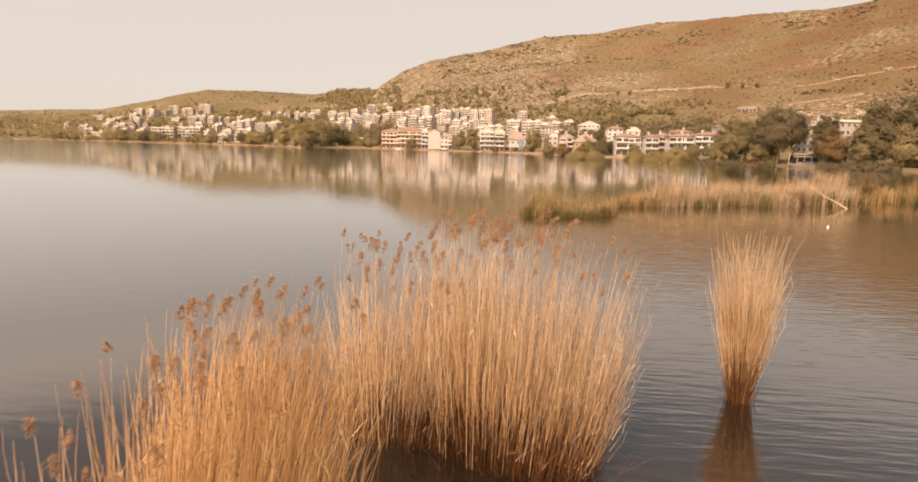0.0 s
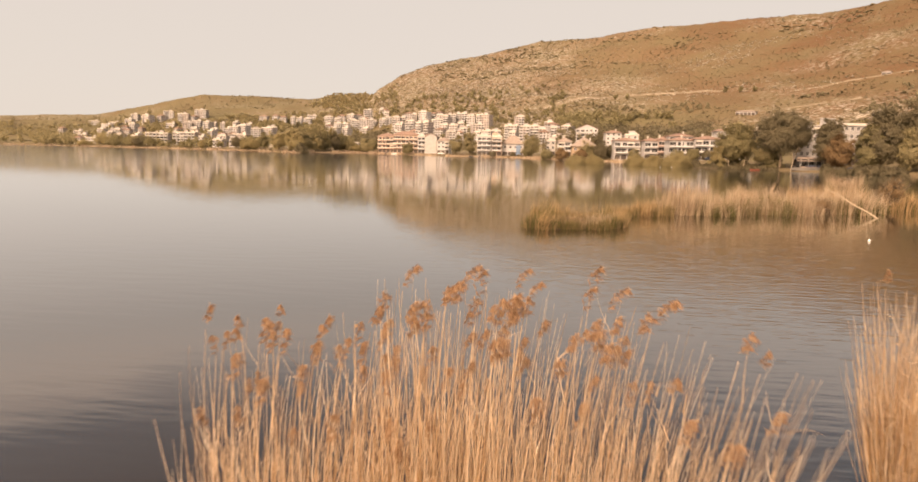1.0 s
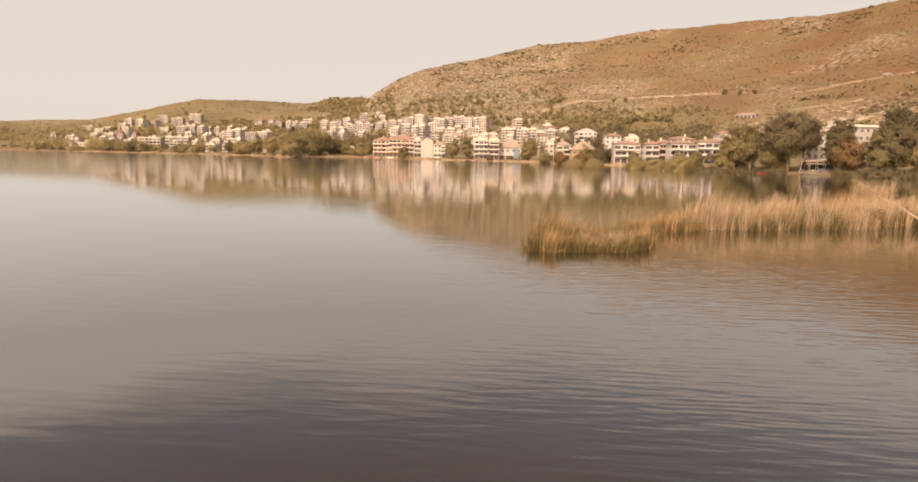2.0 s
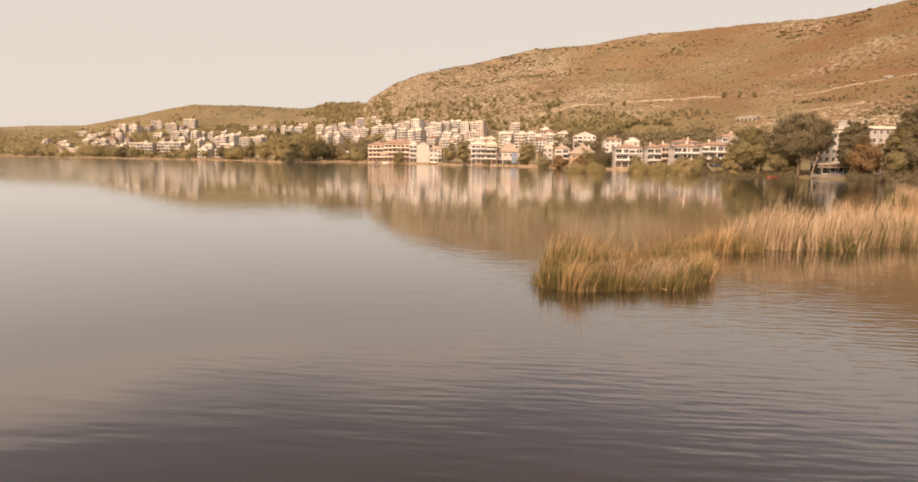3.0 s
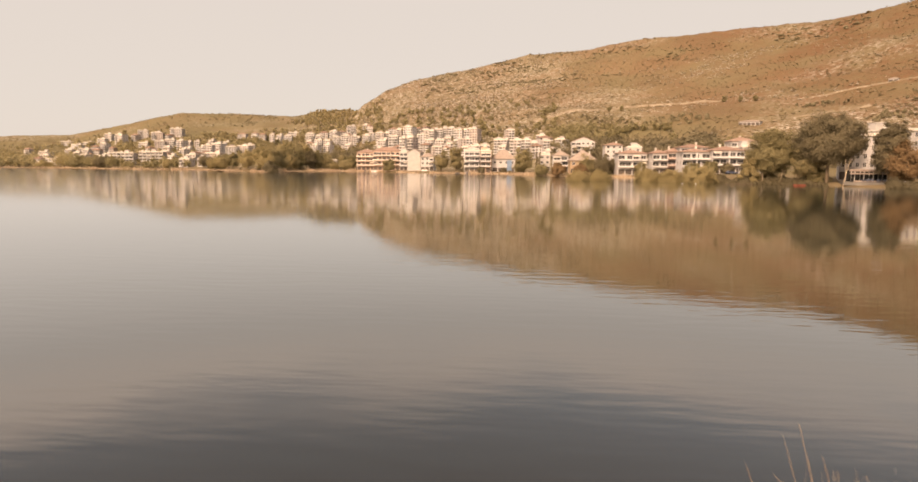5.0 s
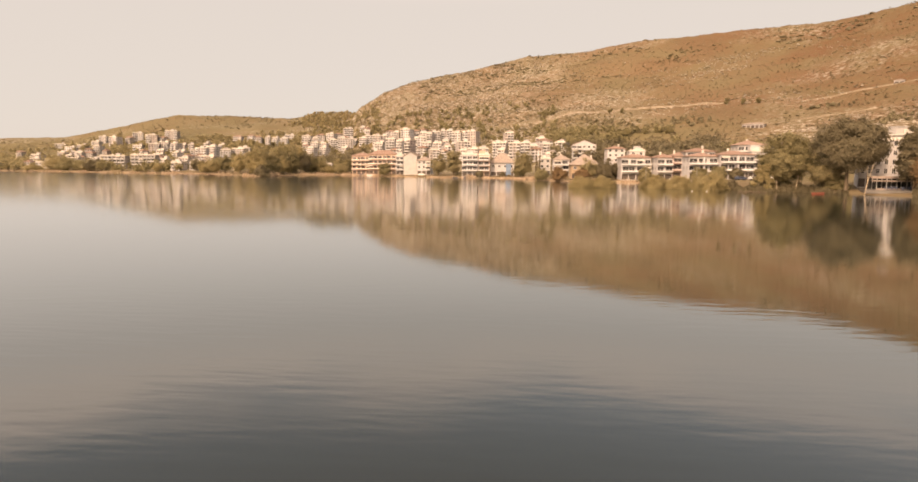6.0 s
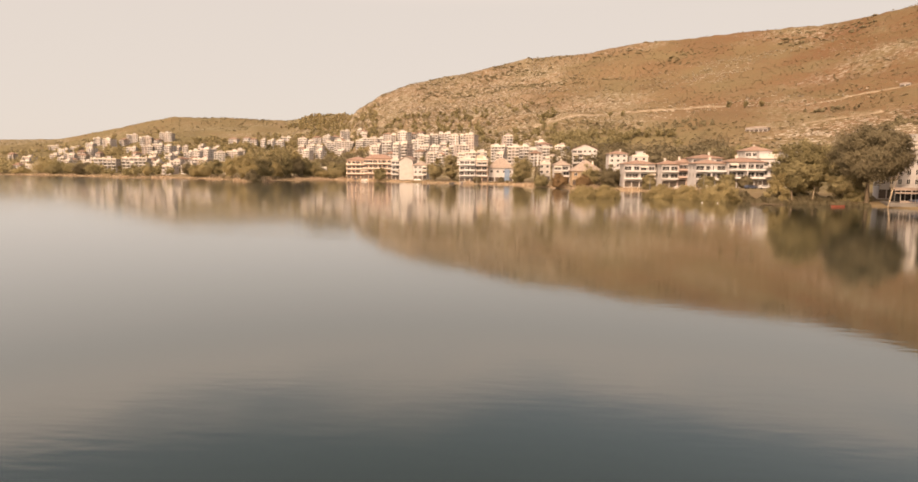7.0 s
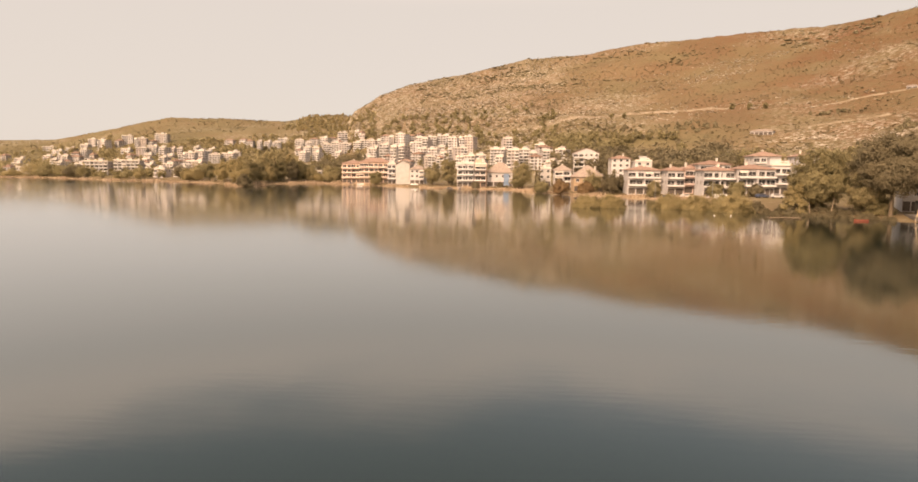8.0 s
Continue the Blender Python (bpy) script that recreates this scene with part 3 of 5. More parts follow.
def scrub(name, seed, count, bearings, reach, size, mat, label, patch=0.0, cell=90.0):
    """Low bushes on the slopes: small lumpy many-sided clumps in one object."""
    rng = np.random.default_rng(seed)
    bm = bmesh.new()
    bmesh.ops.create_icosphere(bm, subdivisions=1, radius=1.0)
    v0 = np.array([v.co[:] for v in bm.verts])
    f0 = np.array([[v.index for v in f.verts] for f in bm.faces])
    bm.free()
    x, y = scatter(rng, count, bearings, reach, patch, cell)
    z = land(x, y)
    s = rng.uniform(*size, len(x)) * rng.uniform(0.4, 1.25, len(x))
    v = v0[None] * s[:, None, None] * rng.uniform(0.45, 1.35, (len(x), len(v0), 1)) * np.array([1.3, 1.3, 0.42])
    v += np.stack([x, y, z + s * 0.35], -1)[:, None]
    f = f0[None] + (np.arange(len(x)) * len(v0))[:, None, None]
    return tagged(link(name, from_arrays(name, v.reshape(-1, 3), f.reshape(-1, 3)), mat), label, "scrub", kind="stuff")


def strands(base, tip, sag, width, steps, rng, taper=0.25):
    """Flat curved blades: base and tip places, how far the tip bends over, and the width at the base."""
    n = len(base)
    side = unit(np.cross(tip - base, rng.normal(size=(n, 3))))
    rows = []
    for k in range(steps + 1):
        u = k / steps
        c = base + (tip - base) * u + sag * (u ** 3)
        w = (width * (1 - (1 - taper) * u))[:, None] / 2
        rows.append(np.stack([c - side * w, c + side * w], 1))
    p = np.stack(rows, 1).reshape(n, -1, 3)
    f = np.array([[2 * k, 2 * k + 1, 2 * k + 3, 2 * k + 2] for k in range(steps)])
    return p.reshape(-1, 3), (f[None] + (np.arange(n) * 2 * (steps + 1))[:, None, None]).reshape(-1, 4)


def canes(base, tip, sag, radius, steps):
    """Round stems, three-sided, tapering to the tip."""
    n = len(base)
    rows = []
    for k in range(steps + 1):
        u = k / steps
        c = base + (tip - base) * u + sag * (u ** 2.5)
        for q in range(3):
            a = 2 * math.pi * q / 3
            rows.append(c + np.array([math.cos(a), math.sin(a), 0]) * (radius * (1 - 0.65 * u))[:, None])
    p = np.stack(rows, 1)
    f = np.array([[3 * k + q, 3 * k + (q + 1) % 3, 3 * k + 3 + (q + 1) % 3, 3 * k + 3 + q] for k in range(steps) for q in range(3)])
    return p.reshape(-1, 3), (f[None] + (np.arange(n) * 3 * (steps + 1))[:, None, None]).reshape(-1, 4)


def plume_mesh(rng, size):
    """A loose seed head: hairy spikelets hanging to one side of an axis that bends over towards +x."""
    spikelets, hairs = int(rng.integers(12, 18)), 14
    u = np.sort(rng.uniform(0, 1, (spikelets, 1)), axis=0)
    bend = rng.uniform(0.1, 0.5)
    axis = np.concatenate([bend * u ** 1.6, np.zeros((spikelets, 1)), u - 0.3 * u ** 2.4], 1) * size
    hang = unit(np.concatenate([rng.uniform(0.15, 0.9, (spikelets, 1)), rng.normal(0, 0.45, (spikelets, 1)), 0.55 - 1.0 * u], 1)) * size * rng.uniform(0.14, 0.32, (spikelets, 1)) * (1.1 - 0.6 * u)
    own = np.repeat(np.arange(spikelets), hairs)
    n = len(own)
    v = rng.uniform(0, 0.8, (n, 1))
    start = axis[own] + hang[own] * v
    out = unit(hang[own] * 6 / size + rng.normal(size=(n, 3)) * 0.75)
    sag = np.stack([np.full(n, 0.008), np.zeros(n), rng.uniform(-0.03, -0.005, n)], -1)
    p, f = strands(start, start + out * size * rng.uniform(0.05, 0.16, (n, 1)), sag, rng.uniform(0.004, 0.009, n), 2, rng, 0.4)
    return from_arrays("plume", p, f)


PLUMED = []


def plumed_reeds(rng):
    """Single tall reeds with a seed head: a few sizes, whose meshes the reeds of all stands share."""
    if not PLUMED:
        for k in range(10):
            long = 2.55 + 0.19 * k
            tip = np.array([[rng.uniform(0.05, 0.25), rng.normal(0, 0.08), long]])
            sag = np.array([[rng.uniform(0.05, 0.3), rng.normal(0, 0.08), -0.03]])
            stem = from_arrays("reed", *canes(np.array([[0, 0, -0.35]]), tip, sag, np.array([0.007]), 8))
            head = plume_mesh(rng, rng.uniform(0.26, 0.40))
            PLUMED.append((long, stem, head, Vector((tip + sag)[0])))
    return PLUMED


def ellipse_places(rng, n, half, turn=0.0, edge=0.5):
    a, r = rng.uniform(0, 2 * math.pi, n), rng.uniform(0, 1, n) ** edge
    x, y = half[0] * r * np.cos(a), half[1] * r * np.sin(a)
    c, s = math.cos(radians(turn)), math.sin(radians(turn))
    return np.stack([x * c - y * s, x * s + y * c, np.zeros(n)], -1)


def reed_stand(place, seed, count, half, turn, height, splay, plumed, label, fall=0.0, lean=0.0, back=9.0, straw=None, heads=1.0):
    """Dry common reed growing out of the water: stems, old broken stems in shade-dark colour and leaves at the foot,
    and seed heads.
    """
    rng = np.random.default_rng(seed)
    root = thing("reed_stand", pose(*place), label, "reeds")
    straw = straw or STRAW
    base = ellipse_places(rng, count, half, turn)
    base += rng.normal(size=(count, 3)) * np.array([1, 1, 0]) * min(0.05, 0.3 * half[0])
    base[:, 2] = -0.35
    rim = base[:, :2] / max(half)
    rim /= np.maximum(1.0, np.linalg.norm(rim, axis=1, keepdims=True) / 1.05)
    tall = height[0] + (height[1] - height[0]) * np.clip(rng.normal(0.25, 0.38, count), -0.45, 0.95) - fall * np.clip(base[:, 0] / half[0] + 0.15, -0.1, 1.2)
    wind = np.array([0.10, 0.02])
    tip = base.copy()
    tip[:, :2] += rim * splay + wind * tall[:, None] * 0.35 + np.array([lean, 0]) * rng.uniform(0.2, 1.4, (count, 1)) + rng.normal(size=(count, 2)) * min(1.0, 0.2 + max(half)) * np.where(rng.uniform(0, 1, (count, 1)) < 0.12, 0.34, 0.13) * (tall[:, None] / 3)
    tip[:, 1] = np.minimum(tip[:, 1], back + 0.45)
    tip[:, 2] = tall
    sag = np.concatenate([rng.normal(0.05, 0.09, (count, 1)) + 0.10, rng.normal(0, 0.09, (count, 1)), -np.abs(rng.normal(0, 0.05, (count, 1)))], 1)
    thick = rng.uniform(0.0034, 0.0074, count)
    # wet brown sheath below, darkened with the foot's shade; middle amber, top bleached
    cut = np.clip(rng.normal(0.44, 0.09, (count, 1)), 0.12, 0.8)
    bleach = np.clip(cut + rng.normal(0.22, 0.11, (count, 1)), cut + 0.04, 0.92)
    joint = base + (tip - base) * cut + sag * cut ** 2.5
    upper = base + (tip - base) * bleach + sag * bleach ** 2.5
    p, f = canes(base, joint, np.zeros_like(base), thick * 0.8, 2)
    tagged(link("sheathed_stems", from_arrays("sheathed_stems", p, f), STRAW_DARK, root, "brown sheathed lower stems, darkened for the shade at the foot"), kind="stuff")
    p, f = canes(joint, upper, np.zeros_like(base), thick * 0.95, 2)
    tagged(link("amber_stems", from_arrays("amber_stems", p, f), STRAW_AMBER, root, "amber middle lengths of the stems"), kind="stuff")
    p, f = canes(upper, tip, sag * (1 - bleach ** 2.5), thick * 0.78, 3)
    tagged(link("stems", from_arrays("stems", p, f), straw, root), kind="stuff")
    # broken stalks whose dark colour paints shade between the stems
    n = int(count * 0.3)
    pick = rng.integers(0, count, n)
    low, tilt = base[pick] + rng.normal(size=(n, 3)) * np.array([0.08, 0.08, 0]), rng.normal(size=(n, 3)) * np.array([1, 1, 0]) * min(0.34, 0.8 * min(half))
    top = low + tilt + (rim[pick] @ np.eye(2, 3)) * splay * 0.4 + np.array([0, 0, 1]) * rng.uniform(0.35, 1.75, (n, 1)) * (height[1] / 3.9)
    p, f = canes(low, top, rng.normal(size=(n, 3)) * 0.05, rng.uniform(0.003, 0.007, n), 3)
    link("old_stalks", from_arrays("old_stalks", p, f), STRAW_DARK, root, "broken stalks at the foot, coloured dark as its shade")["kind"] = "stuff"
    n = int(count * 0.6)
    pick = rng.integers(0, count, n)
    u = rng.uniform(0.25, 0.92, (n, 1))
    start = base[pick] + (tip[pick] - base[pick]) * u + sag[pick] * u ** 2.5
    way = unit(rng.normal(size=(n, 3)) * np.array([1, 1, 0.2]) + np.array([0.25, 0, 1.6]))
    p, f = strands(start, start + way * rng.uniform(0.15, 0.42, (n, 1)), np.array([0.05, 0, -0.10]) * rng.uniform(0.2, 1.2, (n, 1)), rng.uniform(0.005, 0.011, n), 3, rng, 0.1)
    tagged(link("leaves", from_arrays("leaves", p, f), straw, root), kind="stuff")
    # the tallest reeds, one by one
    sizes = plumed_reeds(np.random.default_rng(77))
    left = [j for j in rng.permutation(count) if base[j, 1] < back and rng.uniform(-1.0, 1.6) > base[j, 0] / half[0]]
    for j in left[:plumed]:
        short = fall * max(0.0, base[j, 0] / half[0] + 0.15)
        want = height[1] - short - abs(rng.normal(0, 0.34))
        long, stem, head, end = min(sizes, key=lambda s: abs(s[0] - want))
        over = rim[j] * splay * 0.8 + np.array([lean, 0]) * rng.uniform(0.2, 1.2)
        reed = link("reed", stem, STRAW, root, at=pose(base[j, 0], base[j, 1], 0, -math.degrees(over[1] / long), math.degrees(over[0] / long), rng.normal(0, 45)))
        link("plume", head, PLUME, reed, at=Matrix.Translation(end) @ Matrix.Rotation(rng.normal(0, 0.4), 4, "Z") @ Matrix.Scale(heads * rng.uniform(0.75, 1.1), 4))
    return root


def islet(place, seed, spots, count, height, green, label, dry=None, broken=0.12, blade=1.0, matted=None, rise=0.0):
    """A reedy islet: peat at water level, and blades that grow in tufts round the given spots (x, y, half x, half y, turn)."""
    rng = np.random.default_rng(seed)
    root = thing("reed_islet", pose(*place), label, "reeds")
    bm = bmesh.new()
    for x, y, hx, hy, turn in spots:
        ring = []
        for k in range(28):
            a = 2 * math.pi * k / 28
            s = 0.86 + 0.25 * float(value_noise(x + math.cos(a) * 1.7, y + math.sin(a) * 1.7, 2))
            q = Matrix.Rotation(radians(turn), 3, "Z") @ Vector((hx * s * math.cos(a), hy * s * math.sin(a), 0))
            ring.append(bm.verts.new((x + q.x, y + q.y, -0.25)))
        top = [bm.verts.new((x + (v.co.x - x) * 0.9, y + (v.co.y - y) * 0.9, -0.03 + 0.03 * (k % 3))) for k, v in enumerate(ring)]
        for k in range(28):
            bm.faces.new((ring[k], ring[(k + 1) % 28], top[(k + 1) % 28], top[k]))
        bm.faces.new(top)
    part("peat", bm, MUD, root)
    area = np.array([s[2] * s[3] for s in spots])
    tufts = max(12, count // 24)
    own = rng.choice(len(spots), tufts, p=area / area.sum())
    centre = np.zeros((tufts, 3))
    for k, (x, y, hx, hy, turn) in enumerate(spots):
        here = own == k
        centre[here] = ellipse_places(rng, here.sum(), (hx, hy), turn) + np.array([x, y, 0])
    wave = value_noise(centre[:, 0] * 0.45 + place[0], centre[:, 1] * 0.45 + place[1], 3)
    tuft_tall = height * (0.85 + 0.8 * wave) * rng.uniform(0.58, 1.15, tufts) * (1 + rise * np.clip(centre[:, 1], -3, 3))
    tuft_lean = rng.normal(0, 0.08, (tufts, 2)) + np.array([0.03, 0])
    tuft_green = value_noise(centre[:, 0] * 0.35 + place[0] + 31, centre[:, 1] * 0.35 + place[1], 3) + rng.normal(0, 0.18, tufts) < green - 0.5
    of = rng.integers(0, tufts, count)
    off = rng.normal(0, 0.12, (count, 2))
    base = centre[of].copy()
    base[:, :2] += off
    lush = tuft_green[of] ^ (rng.uniform(0, 1, count) < 0.16)
    # where the straw lies matted, locks of it are combed over in one direction each
    thatch = np.zeros(count, bool)
    if matted:
        mx, my, hx, hy = matted
        lodged = ((centre[:, 0] - mx) / hx) ** 2 + ((centre[:, 1] - my) / hy) ** 2 + rng.normal(0, 0.15, tufts) < 1
        lush &= ~(lodged[of] & (rng.uniform(0, 1, count) < 0.5))
        thatch = lodged[of] & ~lush
    # green shoots fill the foot, last year's dry blades stand above them and some are snapped
    tall = tuft_tall[of] * np.where(lush, rng.uniform(0.4, 0.86, count), rng.uniform(0.62, 1.16, count) ** 1.2)
    way = np.concatenate([tuft_lean[of] + off * 0.45 + rng.normal(0, 0.06, (count, 2)), np.ones((count, 1))], 1)
    tip = base + way * tall[:, None]
    base[:, 2] = -0.15
    sag = np.concatenate([rng.normal(0, 0.09, (count, 2)) + np.array([0.03, 0]) + tuft_lean[of], -np.abs(rng.normal(0.02, 0.06, (count, 1)))], 1) * tall[:, None] * 0.7
    snapped = (~lush) & (rng.uniform(0, 1, count) < broken)
    bent = rng.uniform(0, 2 * math.pi, count)
    sag[snapped] = (np.stack([np.cos(bent) * 0.62 + 0.15, np.sin(bent) * 0.62, -rng.uniform(0.10, 0.70, count)], -1) * tall[:, None] * 0.75)[snapped]
    combed = rng.normal(-0.7, 1.0, tufts)[of] + rng.normal(0, 0.25, count)
    sag[thatch] = (np.stack([np.cos(combed) * 0.75, np.sin(combed) * 0.75, -rng.uniform(0.2, 0.8, count)], -1) * tall[:, None] * rng.uniform(0.5, 0.9, (count, 1)))[thatch]
    wide = rng.uniform(0.008, 0.022, count) * blade * np.where(thatch, 1.7, 1.0)
    for name, mat, mask in (("green_blades", SEDGE, lush), ("dry_blades", dry or SEDGE_DRY, ~lush & ~thatch), ("matted_straw", REED_PALE, thatch)):
        if not mask.any():
            continue
        p, f = strands(base[mask], tip[mask], sag[mask], wide[mask], 4, rng, 0.15)
        tagged(link(name, from_arrays(name, p, f), mat, root, {"green_blades": "yellow-green blades", "dry_blades": "straw-coloured dry blades", "matted_straw": "pale straw bent over and matted"}[name]), kind="stuff")
    # low dark blades added to paint the shaded gaps inside the tufts
    n = count // 3
    pick = rng.integers(0, count, n)
    low = base[pick] + np.concatenate([rng.normal(0, 0.10, (n, 2)), np.zeros((n, 1))], 1)
    p, f = strands(low, low + np.concatenate([rng.normal(0, 0.16, (n, 2)), rng.uniform(0.2, 0.62, (n, 1)) * height], 1), rng.normal(0, 0.08, (n, 3)), rng.uniform(0.010, 0.022, n), 2, rng, 0.4)
    tagged(link("rotting_litter", from_arrays("rotting_litter", p, f), GAP_SHADE, root, "short dark blades at the foot, coloured as shade in the gaps"), kind="stuff")
    n = count // 130
    pick = rng.integers(0, count, n)
    tips = tip[pick] + np.stack([rng.normal(0.02, 0.08, n), rng.normal(0, 0.08, n), rng.uniform(0.15, 0.5, n) * height / 1.5], -1)
    p, f = strands(base[pick], tips, np.stack([rng.normal(0.10, 0.10, n), rng.normal(0, 0.08, n), -rng.uniform(0.0, 0.14, n)], -1) * height, np.full(n, 0.014), 5, rng, 0.7)
    tagged(link("tall_stalks", from_arrays("tall_stalks", p, f), SEDGE_DRY, root, "taller pale stalks with nodding tips"), kind="stuff")
    n = count // 16
    pick = rng.integers(0, count, n)
    start = base[pick] + np.array([0, 0, 0.25])
    p, f = strands(start, start + np.concatenate([rng.normal(0, 0.34, (n, 2)), rng.uniform(-0.15, 0.35, (n, 1))], 1), np.tile([0, 0, -0.1], (n, 1)), rng.uniform(0.008, 0.02, n), 3, rng, 0.3)
    tagged(link("fallen_blades", from_arrays("fallen_blades", p, f), SEDGE_DRY, root, "pale fallen blades at the waterline"), kind="stuff")
    return root


# ---- houses ----
SHARED = {}


def shared(key, make):
    """Mesh data that alike parts share."""
    if key not in SHARED:
        bm = make()
        data = bpy.data.meshes.new(key[0])
        bm.to_mesh(data)
        bm.free()
        SHARED[key] = data
    return SHARED[key]


def frame_bars(w, h):
    return boxes((-w / 2, -w / 2 + 0.1, -0.09, 0.05, 0, h), (w / 2 - 0.1, w / 2, -0.09, 0.05, 0, h), (-w / 2 + 0.1, w / 2 - 0.1, -0.09, 0.05, h - 0.1, h), (-w / 2 - 0.08, w / 2 + 0.08, -0.16, 0.05, -0.08, 0.08), (-0.04, 0.04, -0.08, 0.05, 0.08, h - 0.1))


def window(root, x, y, z, w, h, turn, fine):
    at = Matrix.Translation((x, y, z)) @ Matrix.Rotation(radians(turn), 4, "Z")
    if not fine:
        return link("window", shared(("window", w, h), lambda: boxes((-w / 2, w / 2, -0.03, 0.05, 0, h))), FAR_GLASS, root, at=at)
    frame_ob = link("window", shared(("window_frame", w, h), lambda: frame_bars(w, h)), PARAPET, root, at=at)
    link("pane", shared(("pane", w, h), lambda: boxes((-w / 2 + 0.1, w / 2 - 0.1, -0.03, 0.05, 0.08, h - 0.1))), GLASS, frame_ob)
    return frame_ob


def balcony(root, x, z, w, deep, mat, fine):
    def make():
        low = 0.55 if fine else 0.66
        bm = boxes((-w / 2, w / 2, -deep, 0.05, -0.12, 0.08), (-w / 2, w / 2, -deep, -deep + 0.12, 0.08, low), (-w / 2, -w / 2 + 0.12, -deep + 0.12, 0.0, 0.08, low), (w / 2 - 0.12, w / 2, -deep + 0.12, 0.0, 0.08, low))
        # dividing walls between the flats
        bays = max(1, round(w / (5.5 if fine else 3.5)))
        for k in range(1, bays):
            box(bm, -w / 2 + k * w / bays - 0.09, -w / 2 + k * w / bays + 0.09, -deep + 0.12, 0.0, 0.08, 2.7)
        if fine:
            box(bm, -w / 2, w / 2, -deep - 0.03, -deep + 0.03, 1.0, 1.05)
            for k in range(int(w / 1.5) + 1):
                px = -w / 2 + 0.05 + k * (w - 0.1) / max(1, int(w / 1.5))
                box(bm, px - 0.02, px + 0.02, -deep - 0.02, -deep + 0.02, low, 1.0)
        return bm
    return link("balcony", shared(("balcony", round(w, 2), deep, fine), make), mat, root, at=(x, 0, z))


def awning(step):
    """A sloping cloth blind let down from the balcony above."""
    bm = bmesh.new()
    v = [bm.verts.new(p) for p in ((-step * 0.46, -1.25, 2.62), (step * 0.46, -1.25, 2.62), (step * 0.46, -2.0, 1.75), (-step * 0.46, -2.0, 1.75))]
    bm.faces.new(v)
    bmesh.ops.solidify(bm, geom=bm.faces[:], thickness=0.04)
    return bm


def hip_roof(w, d, h, over, ridge_along_x=True):
    bm = bmesh.new()
    x, y = w / 2 + over, d / 2 + over
    e = [bm.verts.new(v) for v in ((-x, -y, 0), (x, -y, 0), (x, y, 0), (-x, y, 0))]
    u = [bm.verts.new((v.co.x, v.co.y, 0.22)) for v in e]
    half = max(0.0, x - y) if ridge_along_x else 0.0
    halfy = 0.0 if ridge_along_x else max(0.0, y - x)
    r = [bm.verts.new((-half - 0.02, -halfy, h)), bm.verts.new((half + 0.02, halfy, h))]
    bm.faces.new(e[::-1])
    for k in range(4):
        bm.faces.new((e[k], e[(k + 1) % 4], u[(k + 1) % 4], u[k]))
    if ridge_along_x:
        for f in ((u[0], u[1], r[1], r[0]), (u[1], u[2], r[1]), (u[2], u[3], r[0], r[1]), (u[3], u[0], r[0])):
            bm.faces.new(f)
    else:
        for f in ((u[0], u[1], r[0]), (u[1], u[2], r[1], r[0]), (u[2], u[3], r[1]), (u[3], u[0], r[0], r[1])):
            bm.faces.new(f)
    return bm


def gable_roof(w, d, h, over):
    bm = bmesh.new()
    x, y = w / 2 + over, d / 2 + over
    pts = [(-x, 0), (0, h), (x, 0), (x, 0.25), (0, h + 0.28), (-x, 0.25)]
    a = [bm.verts.new((px, -y, pz)) for px, pz in pts]
    b = [bm.verts.new((px, y, pz)) for px, pz in pts]
    for s in (a[::-1], b):
        bm.faces.new((s[0], s[1], s[4], s[5]))
        bm.faces.new((s[1], s[2], s[3], s[4]))
    for k in range(6):
        bm.faces.new((a[k], a[(k + 1) % 6], b[(k + 1) % 6], b[k]))
    return bm


